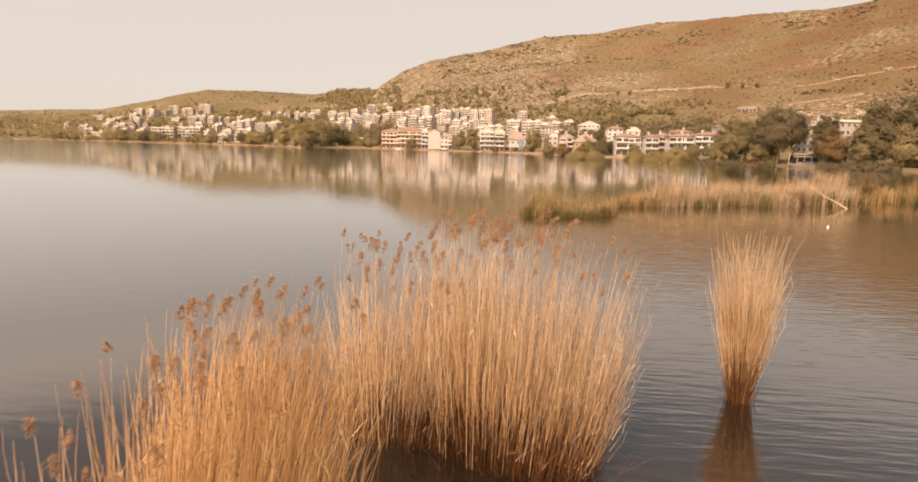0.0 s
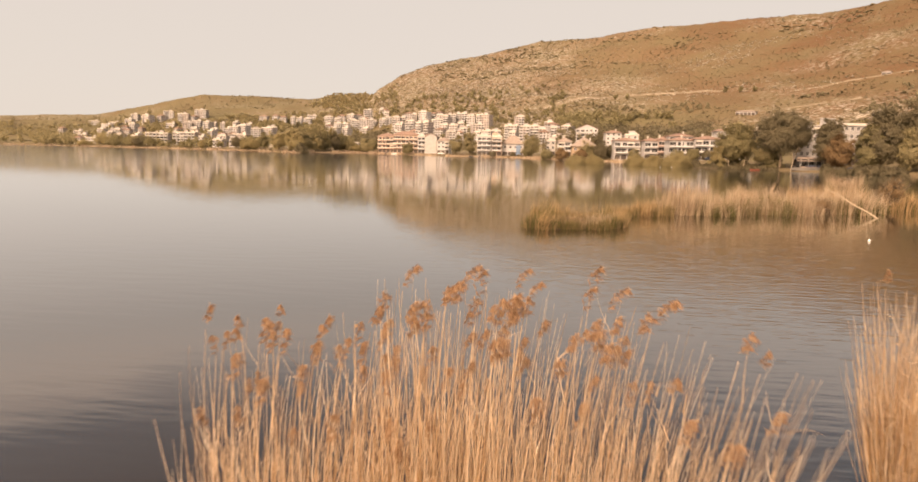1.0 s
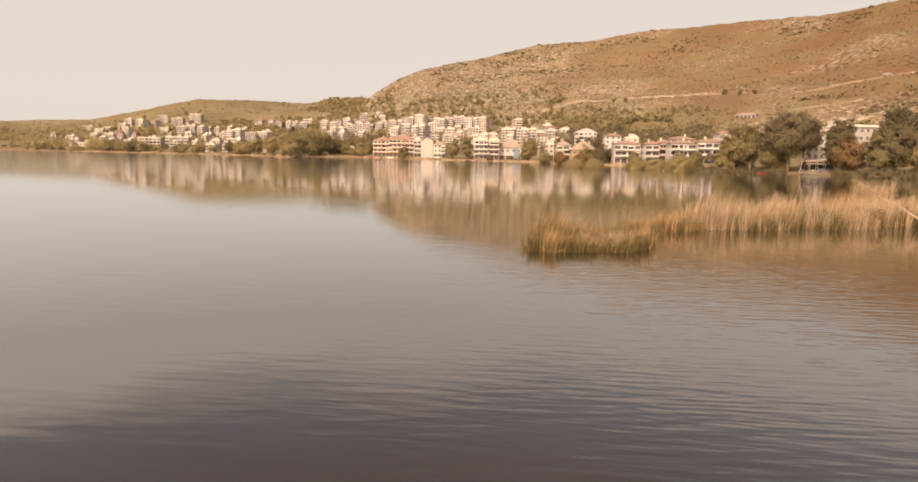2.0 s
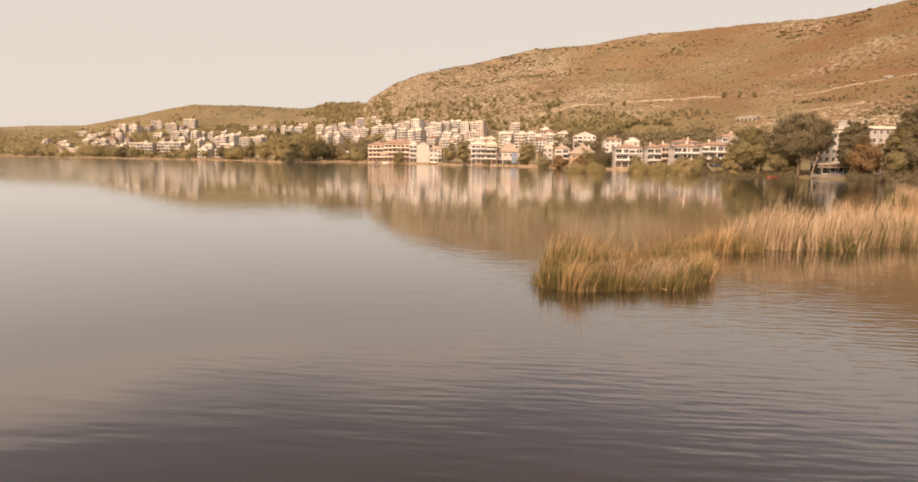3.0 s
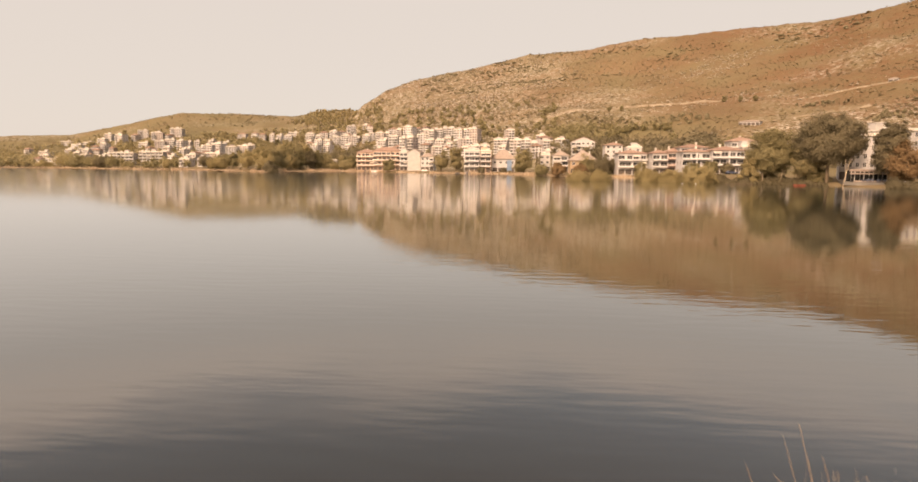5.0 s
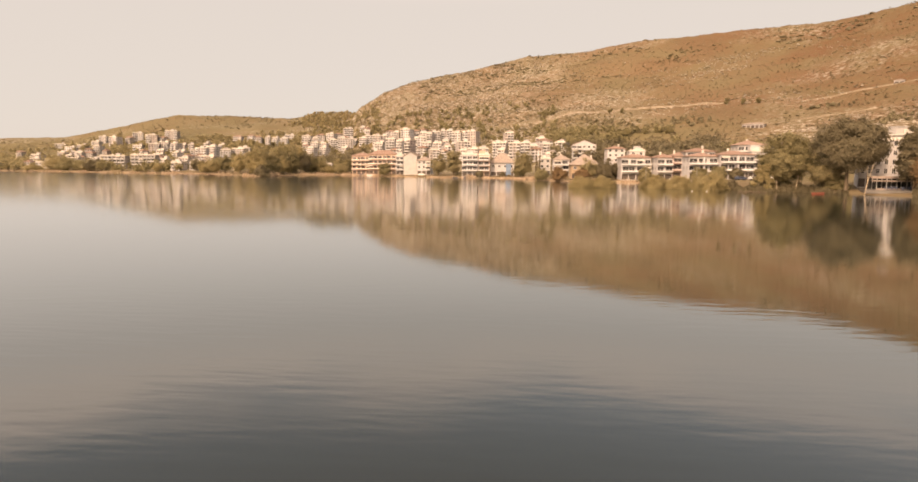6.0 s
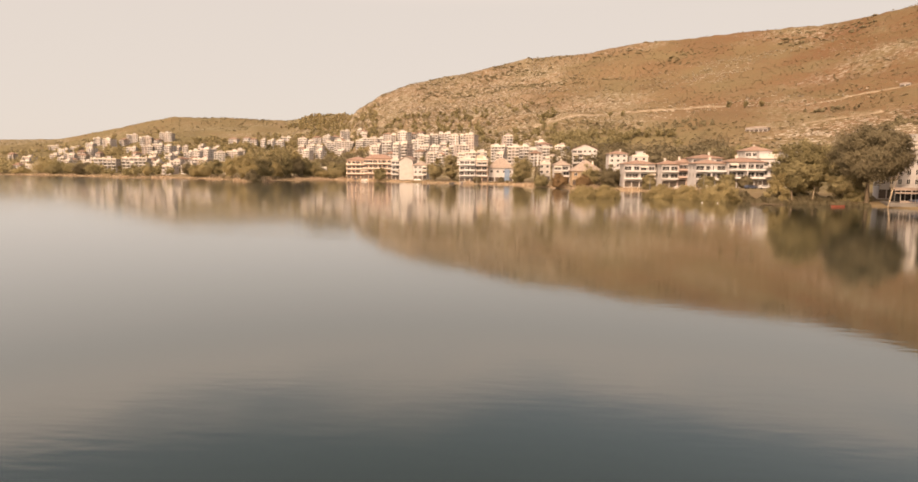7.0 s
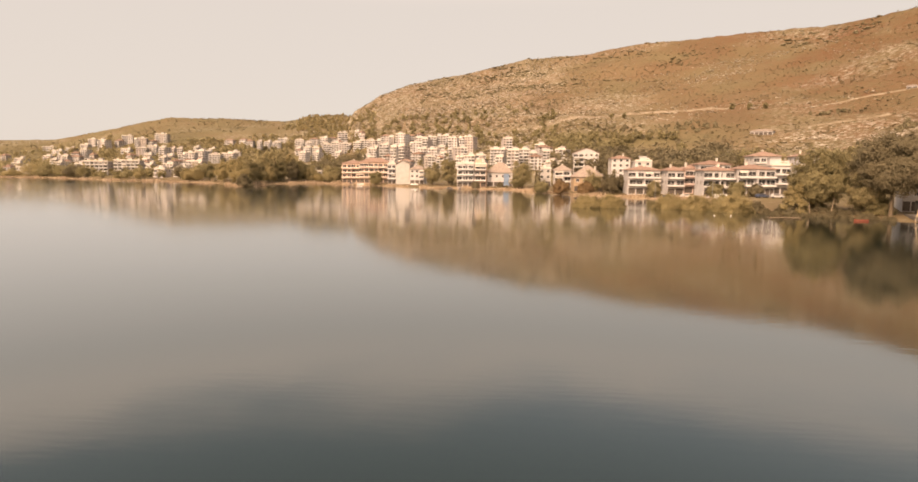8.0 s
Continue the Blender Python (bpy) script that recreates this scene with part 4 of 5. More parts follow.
def house(m, w, d, storeys, wall, roof, label, storey=3.0, balconies="mixed", roof_mat=None, rise=2.4, fine=False, seed=0, blank=False, category="apartment block", ground="shop", balcony_mat=None, name="apartment_block", group="", bay=3.4):
    """A house whose front faces -y: walls, roof, windows, balconies and what stands on the roof."""
    rng = random.Random(seed)
    root = thing(name, m, label, category, group)
    h = storeys * storey + 0.4
    bm = boxes((-w / 2, w / 2, 0, d, -4.0, h))
    if roof == "gable":
        a = [bm.verts.new(v) for v in ((-w / 2, 0, h), (w / 2, 0, h), (0, 0, h + rise))]
        b = [bm.verts.new((v.co.x, d, v.co.z)) for v in a]
        bm.faces.new(a), bm.faces.new(b[::-1])
    part("wall", bm, wall, root)
    if roof == "hip":
        top = part("roof", hip_roof(w, d, rise, 0.7, w >= d), roof_mat or TILES, root, at=(0, d / 2, h))
        if fine:
            part("chimney", boxes((-0.35, 0.35, -0.35, 0.35, 0.0, 1.5), (-0.45, 0.45, -0.45, 0.45, 1.5, 1.65)), CONCRETE, top, at=(w * rng.uniform(-0.3, 0.3), rng.uniform(-0.1, 0.1) * d, rise * 0.6))
    elif roof == "gable":
        part("roof", gable_roof(w, d, rise, 0.5), roof_mat or TILES, root, at=(0, d / 2, h))
    else:
        top = part("roof", boxes((-w / 2 - 0.4, w / 2 + 0.4, -0.5, d + 0.4, h, h + 0.3), (-w / 2, w / 2, -0.1, 0.1, h + 0.3, h + 0.9)), roof_mat or CONCRETE, root)
        part("stair_hut", boxes((-1.8, 1.8, -1.5, 1.5, 0, 2.4), (-2.0, 2.0, -1.7, 1.7, 2.4, 2.6)), wall, top, at=(w * rng.uniform(-0.25, 0.25), d * 0.55, h + 0.3))
        for k in range(rng.choice((1, 2, 2))):
            link("water_heater", shared(("water_heater",), lambda: boxes((-0.9, 0.9, -0.35, 0.35, 0.9, 1.55), (-0.8, -0.7, -0.3, 0.3, 0.0, 0.9), (0.7, 0.8, -0.3, 0.3, 0.0, 0.9))), CONCRETE, top, at=(w * rng.uniform(-0.42, 0.42), d * rng.uniform(0.12, 0.4), h + 0.3))
    bays = max(2, round(w / bay))
    step = w / bays
    span = {"full": [(0, bays)], "none": [], "left": [(0, max(1, bays // 2))], "right": [(bays - max(1, bays // 2), bays)], "mixed": [(0, max(1, bays // 2))] if rng.random() < 0.5 else [(bays - max(1, (bays + 1) // 2), bays)], "ends": [(0, max(1, bays // 3)), (bays - max(1, bays // 3), bays)]}[balconies]
    for level in range(storeys):
        z = 0.4 + level * storey
        for k in range(bays):
            x = -w / 2 + (k + 0.5) * step
            if blank:
                continue
            open_bay = any(a <= k < b for a, b in span)
            if level == 0 and ground == "shop":
                link("shop_front", shared(("shop_front", round(step, 1)), lambda: boxes((-step * 0.42, step * 0.42, -0.04, 0.05, 0, 2.4))), SHUTTER, root, at=(x, 0, 0.1))
            elif open_bay:
                window(root, x + step * rng.uniform(-0.12, 0.12), 0, z + 0.1, round(step * rng.choice((0.75, 0.86, 0.94) if fine else (0.58, 0.72, 0.88)), 1), 2.2, 0, fine)
                if rng.random() < (0.12 if fine else 0.10):
                    link("awning", shared(("awning", round(step, 1)), lambda: awning(step)), AWNING, root, at=(x, 0, z))
            else:
                window(root, x, 0, z + 0.95, round(min(1.5, step * 0.52), 2), 1.5, 0, fine)
        if level or ground != "shop":
            for a, b in span:
                balcony(root, -w / 2 + (a + b) / 2 * step, z, (b - a) * step - 0.1, 2.1 if fine else 1.8, balcony_mat or PARAPET, fine)
        if level and d > 6:
            for side in (-1, 1):
                for k in range(2):
                    window(root, side * w / 2, d * (0.3 + 0.4 * k), z + 0.95, 1.2, 1.3, 90 * side, False)
    return root


BUILT = {}


def town_block(x, y, w, storeys, seed):
    """One of the town's houses on the slope; alike ones are copies."""
    rng = random.Random(seed)
    bays = max(2, min(7, round(w * (0.8 if x < -380 else 1.0) / 2.9)))
    floors = storeys + (1 if storeys > 2 else 0)
    roof = "hip" if storeys <= 3 and rng.random() < 0.28 else "flat"
    turn = -math.degrees(math.atan2(x, y - 60)) * 0.3 + rng.uniform(-26, 20)
    m = pose(x, y, on_land(x, y) - 0.2, 0, 0, turn)
    key = (bays, floors, roof, rng.randrange(3))
    if key in BUILT:
        return copy_thing(BUILT[key], m)
    kind = "tall" if storeys > 4 else "low" if storeys < 3 else "mid-height"
    label = f"{kind} pale plastered apartment block with {'clay-tiled hip' if roof == 'hip' else 'flat concrete'} roof"
    BUILT[key] = house(m, bays * 2.9, 10.0, floors, RENDER, roof, label, storey=(storeys * 3.0 + 0.1) / floors, balconies=("mixed", "full", "ends")[key[3]], ground="plain", seed=seed, group="town on the slope", bay=2.9)
    return BUILT[key]


# ---- the town on the slopes: x, y, width, storeys ----
WEST = [(-644, 798, 9, 3), (-578, 745, 15, 3), (-468, 601, 9, 2), (-455, 604, 13, 2), (-740, 996, 21, 2), (-634, 878, 19, 3), (-561, 796, 13, 3), (-552, 804, 16, 2), (-564, 821, 11, 3), (-558, 829, 11, 4), (-643, 947, 13, 3), (-675, 958, 18, 2), (-660, 989, 13, 4), (-586, 906, 17, 5), (-574, 923, 10, 3), (-565, 933, 18, 4), (-499, 827, 15, 2), (-443, 746, 9, 2), (-492, 849, 17, 5), (-436, 761, 14, 4), (-430, 773, 13, 4), (-408, 757, 11, 4), (-489, 893, 21, 4), (-483, 857, 10, 3), (-419, 796, 8, 2)]
HILLSIDE = [(-381, 747, 9, 4), (-339, 690, 11, 4), (-338, 711, 12, 4), (-318, 661, 18, 2), (-316, 700, 11, 3), (-307, 712, 15, 3), (-316, 752, 10, 2), (-275, 527, 9, 2), (-291, 567, 10, 3), (-344, 625, 6, 2), (-262, 530, 7, 2), (-286, 578, 8, 2), (-389, 889, 15, 2), (-372, 894, 10, 2), (-338, 840, 9, 3), (-311, 806, 7, 4), (-316, 843, 10, 3), (-306, 847, 11, 3), (-326, 927, 14, 2), (-275, 849, 13, 4), (-262, 845, 10, 3), (-267, 884, 13, 3), (-236, 763, 10, 4), (-227, 767, 10, 4), (-249, 870, 11, 4), (-221, 794, 9, 4), (-208, 781, 9, 5), (-217, 848, 13, 6), (-196, 777, 11, 4), (-240, 880, 12, 3)]
CENTRE = [(-176, 759, 8, 3), (-170, 763, 8, 3), (-150, 716, 8, 5), (-144, 723, 7, 4), (-138, 670, 10, 4), (-144, 760, 9, 3), (-134, 747, 5, 3), (-119, 722, 11, 5), (-119, 636, 10, 6), (-104, 605, 7, 6), (-97, 606, 7, 6), (-109, 735, 7, 3), (-103, 739, 6, 3), (-94, 668, 11, 4), (-87, 683, 7, 4), (-81, 693, 8, 4), (-72, 699, 10, 4), (-81, 620, 8, 4), (-70, 611, 8, 4), (-64, 627, 7, 4), (-57, 661, 10, 5), (-44, 662, 15, 5), (-57, 581, 6, 4), (-53, 626, 8, 3), (-45, 613, 12, 4), (-59, 573, 7, 3), (-43, 573, 6, 3), (-33, 547, 8, 4), (-111, 617, 9, 3), (-84, 609, 10, 3), (-69, 584, 8, 3)]
EAST = [(-15, 582, 6, 4), (-9, 578, 5, 4), (-4, 644, 8, 4), (1, 538, 8, 5), (10, 557, 8, 4), (17, 550, 4, 3), (24, 598, 8, 3), (27, 549, 7, 3), (37, 540, 8, 3), (28, 503, 9, 2), (36, 488, 9, 2), (-10, 553, 5, 3), (18, 526, 8, 3)]
TAKEN = [(x, y) for x, y, *_ in WEST + HILLSIDE + CENTRE + EAST]
for k, (x, y, w, storeys) in enumerate(WEST + HILLSIDE + CENTRE + EAST):
    town_block(x, y, w, storeys, 100 + k)
for x, y in ((-364, 577), (-341, 587)):
    house(pose(x, y, on_land(x, y) - 0.2, 0, 0, 12), 21.5, 11, 4, RENDER, "flat", "long pale four-storey apartment row near the western shore", storey=2.9, balconies="full", ground="plain", seed=int(-x), group="town on the slope")
TAKEN += [(-372, 574), (-364, 577), (-356, 580), (-341, 587), (-333, 591), (-350, 560), (-335, 565), (-325, 555), (-360, 555)]
# low houses that stand among them
filler = random.Random(5)
for low, high, near, reach, count in ((-12.5, -4.0, 560, 700, 18), (-19, -13, 740, 860, 12), (-31, -25, 700, 900, 16), (-3, 4, 500, 580, 7), (-39, -33, 720, 960, 10)):
    made = 0
    for attempt in range(count * 14):
        a, r = radians(filler.uniform(low, high)), filler.uniform(near, reach)
        x, y = HUB[0] + r * math.sin(a), HUB[1] + r * math.cos(a)
        if made < count and min(math.hypot(x - p, y - q) for p, q in TAKEN) > 13.5:
            TAKEN.append((x, y))
            town_block(x, y, filler.choice((7, 8, 10, 12)), filler.choice((1, 2, 2, 3)), 400 + attempt)
            made += 1
# two houses high on the mountain's foot
for x, y, w in ((203, 592, 17), (357, 659, 8)):
    house(pose(x, y, on_land(x, y) - 0.4, 0, 0, -35), w, 8, 1, WHITE, "hip", "low white cottage on the mountain slope", rise=1.6, balconies="none", roof_mat=SLATE, seed=900 + int(x))

# ---- the houses along the lake ----
def front(x0, x1, y, storeys, wall, roof, label, d=11.0, turn=0.0, **more):
    x = (x0 + x1) / 2
    return house(pose(x, y, max(0.9, on_land(x, y + 2)), 0, 0, turn), x1 - x0, d, storeys, wall, roof, label, fine=True, seed=int(abs(x) * 7), group="houses along the lake", **more)


front(-114, -101, 474, 4, PINK, "hip", "salmon apartment block with orange tiled roof and balconies", balconies="full", balcony_mat=SALMON_PALE, storey=3.1)
front(-100, -81, 466, 4, PINK, "hip", "long salmon apartment block with stacked salmon balconies", balconies="full", balcony_mat=SALMON_PALE, storey=3.3, rise=3.0)
front(-77.5, -72.3, 448, 4, WHITE, "flat", "narrow white apartment wing with balconies", balconies="full", storey=3.0, d=9)
front(-72, -63.2, 446, 4, GREY, "gable", "grey gable-ended block with blank lakeside wall", blank=True, storey=2.9, rise=2.6, balconies="none", roof_mat=SLATE, d=14)
front(-62.2, -53.4, 441, 3, WHITE, "hip", "white house with brown hip roof and small balconies", balconies="right", storey=2.9, rise=2.8, roof_mat=SLATE)
front(-30.8, -21.4, 415, 4, WHITE, "flat", "white lakeside apartment block with continuous balconies", balconies="full", storey=3.15)
front(-21.0, -14.2, 416, 4, PINK, "flat", "pinkish lakeside apartment block with white balconies", balconies="full", storey=3.1)
hotel_blue = front(-13.8, 0.6, 421, 2, WHITE, "hip", "white and blue lakeside building under a wide brown roof", balconies="none", storey=3.7, rise=6.0, roof_mat=SLATE)
part("blue_bay", boxes((2.2, 5.2, -0.35, 0.02, 0.3, 7.2)), BLUE, hotel_blue, "dark blue glazed bay")
front(15.2, 21.6, 407, 3, GREY, "flat", "grey lakeside block with flat roof", balconies="none", storey=3.0)
front(21.8, 30.2, 382, 3, WHITE, "hip", "white house with grey-brown hip roof", balconies="full", storey=2.8, rise=3.0, roof_mat=SLATE)
front(28.5, 42, 352, 2, OCHRE, "hip", "ochre house under a large brown roof", balconies="none", storey=3.1, rise=5.6, roof_mat=SLATE, d=13)
front(40, 56, 470, 4, WHITE, "gable", "white house with low tiled gable on the slope", balconies="mixed", storey=3.0, rise=3.2)
front(53.5, 63.5, 404, 5, WHITE, "hip", "tall white house with tiled roof behind the lakeside row", balconies="none", storey=2.65, rise=2.0)
front(64.5, 73, 396, 4, WHITE, "flat", "white stepped house behind the lakeside row", balconies="none", storey=3.0)
front(49.2, 62.4, 332, 3, WHITE, "hip", "white three-storey lakeside house with orange tiled roof", balconies="full", storey=3.2, rise=1.9, d=12)
front(63.2, 69.6, 323, 3, WHITE, "hip", "cream lakeside house with balconies and brown tiles", balconies="full", storey=3.1, rise=1.8)
front(69.8, 77, 323, 3, MAUVE, "hip", "mauve lakeside house with brown tiled roof", balconies="full", storey=3.1, rise=1.8, balcony_mat=MAUVE)
front(70.2, 81, 299, 3, WHITE, "hip", "white lakeside guest house with tiled roof and long balconies", balconies="full", storey=3.0, rise=1.7)
front(81.2, 94, 296, 3, WHITE, "hip", "white lakeside guest house with full-width balconies", balconies="full", storey=3.0, rise=1.8)
front(74, 86, 318, 4, WHITE, "hip", "white block with tiled roof behind the guest houses", balconies="full", storey=2.75, rise=1.8)
front(109, 121, 356, 4, WHITE, "hip", "cream house with wide hip roof above the lakeside row", balconies="left", storey=3.1, rise=2.4)
front(131, 141, 362, 4, WHITE, "hip", "white house with tiled roof on the slope", balconies="left", storey=2.9, rise=2.2)
front(95.2, 102, 302, 3, WHITE, "flat", "white lakeside block with awnings", balconies="full", storey=3.4)
front(-152, -140, 512, 2, WHITE, "flat", "small white flat-roofed lakeside building", balconies="none", storey=3.2)
front(98.2, 109.2, 229, 5, WHITE, "flat", "white lakeside hotel wing with small square windows", balconies="none", storey=2.55, d=14, turn=-24, bay=1.9)
front(110.2, 127, 232, 5, GREY, "flat", "pale grey hotel block with overhanging flat roof", balconies="none", storey=2.75, d=16, turn=14, bay=2.3)


def terrace(m):
    """The hotel's lakeside terrace: canopy on posts, low wall."""
    root = thing("terrace_canopy", m, "dark canopy on posts over the hotel terrace", "canopy")
    part("roof", boxes((-5.8, 5.8, -3.5, 3.5, 3.4, 3.6), (-5.8, 5.8, -3.6, -3.4, 3.0, 3.5)), SLATE, root)
    part("floor", boxes((-7.5, 8, -8.6, 3.6, -0.8, 0.07)), PAVING, root)
    for k in range(5):
        for y in (-3.2, 3.2):
            link("post", shared(("post",), lambda: boxes((-0.08, 0.08, -0.08, 0.08, -0.5, 3.4))), METAL, root, at=(-4.4 + k * 2.2, y, 0))
    # dark sheet added at the back as the shade under the canopy
    part("glazed_front", boxes((-5.6, 5.6, 3.3, 3.42, 0.07, 3.3)), GLASS, root, "dark sheet added for the shade under the canopy")
    part("eave", boxes((-5.8, 5.8, -4.7, -4.5, 2.25, 2.55), (-5.8, 5.8, -4.7, -3.4, 2.5, 2.58)), SLATE, root, "lower dark awning edge")
    part("low_wall", boxes((-4.6, 4.6, -3.9, -3.7, -0.6, 0.5)), SLATE, root)
    return root


terrace(pose(100.6, 217.6, on_land(100.6, 217.6), 0, 0, -20))


def chair(m):
    root = thing("terrace_chair", m, "dark blue plastic terrace chair by the water", "chair", "terrace chairs")
    part("seat", boxes((-0.24, 0.24, -0.24, 0.24, 0.42, 0.47)), CHAIR_BLUE, root)
    part("backrest", boxes((-0.24, 0.24, 0.20, 0.25, 0.47, 0.92)), CHAIR_BLUE, root)
    for x in (-0.2, 0.2):
        for y in (-0.2, 0.2):
            link("leg", shared(("chair_leg",), lambda: boxes((-0.02, 0.02, -0.02, 0.02, 0, 0.42))), CHAIR_BLUE, root, at=(x, y, 0))
    return root


seats = random.Random(3)
first = None
for k in range(30):
    x, y = 95.4 + seats.uniform(0, 9.0), 209.7 + seats.uniform(0, 3.2)
    m = pose(x, y, on_land(100.6, 217.6) + 0.08, 0, 0, seats.uniform(0, 360))
    if first is None:
        first = chair(m)
    else:
        copy_thing(first, m)


def car(m, paint, label, van=False):
    root = thing("car", m, label, "van" if van else "car", "parked cars")
    long, high = (4.9, 2.0) if van else (4.2, 1.42)
    bm = bmesh.new()
    side = [(-long / 2, 0.35), (long / 2, 0.35), (long / 2, 0.85), (long * 0.30, 0.95), (long * 0.18, high), (-long * 0.34, high), (-long / 2, 0.95)] if not van else [(-long / 2, 0.35), (long / 2, 0.35), (long / 2, 0.95), (long * 0.38, 1.1), (long * 0.28, high), (-long / 2, high)]
    a = [bm.verts.new((x, -0.85, z)) for x, z in side]
    b = [bm.verts.new((x, 0.85, z)) for x, z in side]
    bm.faces.new(a), bm.faces.new(b[::-1])
    for k in range(len(side)):
        bm.faces.new((a[k], b[k], b[(k + 1) % len(side)], a[(k + 1) % len(side)]))
    bmesh.ops.recalc_face_normals(bm, faces=bm.faces[:])
    bmesh.ops.bevel(bm, geom=bm.edges[:], offset=0.07, segments=2, affect="EDGES")
    part("body", bm, paint, root)
    part("side_windows", boxes((-long * 0.30, long * 0.16, -0.87, 0.87, 0.98, high - 0.12)), GLASS, root)
    for x in (-long * 0.3, long * 0.3):
        for y in (-0.78, 0.78):
            def wheel():
                w = bmesh.new()
                bmesh.ops.create_cone(w, cap_ends=True, segments=14, radius1=0.32, radius2=0.32, depth=0.2)
                return w
            link("wheel", shared(("wheel",), wheel), TYRE, root, at=pose(x, y, 0.32, 90))
    return root


for k, (x, y, turn, van) in enumerate(((72, 284, 4, True), (84, 281, 8, False), (88.5, 280, -10, False), (93, 280, 70, False), (97, 284, 12, False), (60, 309, 5, False), (66, 305, 8, False), (-34, 409, 0, False), (-58, 432, 3, False), (-27, 408, 6, False), (99.5, 201.5, 20, False), (104.5, 199.5, 15, False), (-97, 456, 0, False), (-104, 462, 5, False))):
    car(pose(x, y, on_land(x, y) + 0.03, 0, 0, turn), CAR_PAINTS[0 if van else k % 4], "white van parked by the lakeside road" if van else f"{('white', 'dark blue', 'silver', 'dark')[k % 4]} car parked along the shore", van)


def lamp_post(m):
    root = thing("street_lamp", m, "slim grey street lamp on the lakeside road", "street lamp", "street lamps")
    bm = bmesh.new()
    tube(bm, (0, 0, -0.3), (0, 0, 8.0), 0.10, 0.06, 8)
    tube(bm, (0, 0, 7.9), (0, -1.3, 8.3), 0.05, 0.04, 6)
    part("pole", bm, METAL, root)
    part("head", boxes((-0.14, 0.14, -1.9, -1.2, 8.24, 8.40)), METAL, root)
    return root


first = None
for x, y in ((70, 288), (88, 285), (98, 288), (56, 312), (-20, 405), (-50, 428), (-88, 452)):
    m = pose(x, y, on_land(x, y))
    first = copy_thing(first, m) if first else lamp_post(m)

# ---- trees and bushes by the lake ----
def stand(x, y, seed, h, w, leaves, leaf, mat, label, **more):
    return tree(pose(x, y, max(on_land(x, y), -0.1), 0, 0, seed * 37 % 360), seed, h, w, leaves, leaf, mat, label, **more)


stand(79.6, 234, 1, 17.0, 15.5, 38000, 0.32, LEAF_OLIVE, "broad olive-green lakeside tree on several slim trunks", base=0.11, shape="willow", clumps=340)
stand(91.2, 222.8, 2, 20.4, 19.6, 68000, 0.31, LEAF_DARK, "large dark-leaved lakeside tree with wide crown", base=0.24, clumps=420)
stand(86.6, 226, 3, 13.5, 8.0, 13000, 0.32, LEAF_LIME, "yellowish young tree between two larger ones", base=0.06, shape="willow", clumps=80)
stand(71.5, 229, 4, 8.5, 7.0, 6500, 0.34, LEAF_WILLOW, "yellow-green bush at the waterside", shape="dome", base=0.02, category="bush", name="bush", clumps=110)
stand(90, 227, 5, 6.0, 8.0, 6500, 0.34, LEAF_OLIVE, "low olive bush under the trees", shape="dome", base=0.02, category="bush", name="bush", clumps=110)
stand(101.0, 210, 6, 18.3, 10.0, 24000, 0.31, LEAF_DARK, "dark green tree standing before the hotel", base=0.10, shape="willow", clumps=240)
stand(102.4, 204.8, 7, 12.3, 10.0, 15000, 0.28, LEAF_RUST, "rusty-brown budding waterside tree", base=0.03, shape="willow", clumps=110)
stand(107.6, 198.5, 14, 15.5, 8.5, 15000, 0.33, LEAF_OLIVE, "olive tree leaning out at the grove's edge", base=0.04, shape="willow", clumps=170)
stand(112, 199, 8, 21.0, 14.0, 32000, 0.34, LEAF_DARK, "very tall dark tree at the water's edge", base=0.05, clumps=300, shape="willow")
stand(124, 200, 9, 25.0, 17.0, 27000, 0.35, LEAF_DARK, "very tall dark tree in the lakeside grove", base=0.05, clumps=170, shape="willow")
stand(117, 194, 10, 14.0, 9.0, 13000, 0.33, LEAF_LIME, "olive tree in the lakeside grove", base=0.03, shape="willow", clumps=110)
stand(138, 200, 11, 24.0, 17.0, 20000, 0.38, LEAF_OLIVE, "tall olive tree in the lakeside grove", base=0.03, shape="willow", clumps=120)
stand(121, 190, 12, 8.5, 8.0, 5500, 0.36, LEAF_OLIVE, "low bush at the grove's edge", shape="dome", base=0.02, category="bush", name="bush", clumps=90)
# slim leafless trees below the broad crowns
for k, (x, y, lean) in enumerate(((76.5, 231.5, -7), (81.5, 231, 6), (83.5, 232.5, -4), (90.8, 213.0, 8))):
    stems = thing("dead_tree", pose(x, y, on_land(x, y) - 0.2, 0, lean, 0), "slim pale leafless tree leaning at the water's edge", "tree", "slim dead trees")
    bm = bmesh.new()
    tube(bm, (0, 0, -0.3), (0.1, 0, 3.6), 0.12, 0.09, 7)
    tube(bm, (0.1, 0, 3.5), (0.7, 0.2, 8.5), 0.085, 0.035, 6)
    tube(bm, (0.1, 0, 3.3), (-1.0, -0.2, 7.5), 0.06, 0.03, 6)
    part("trunk", bm, DEADWOOD, stems)
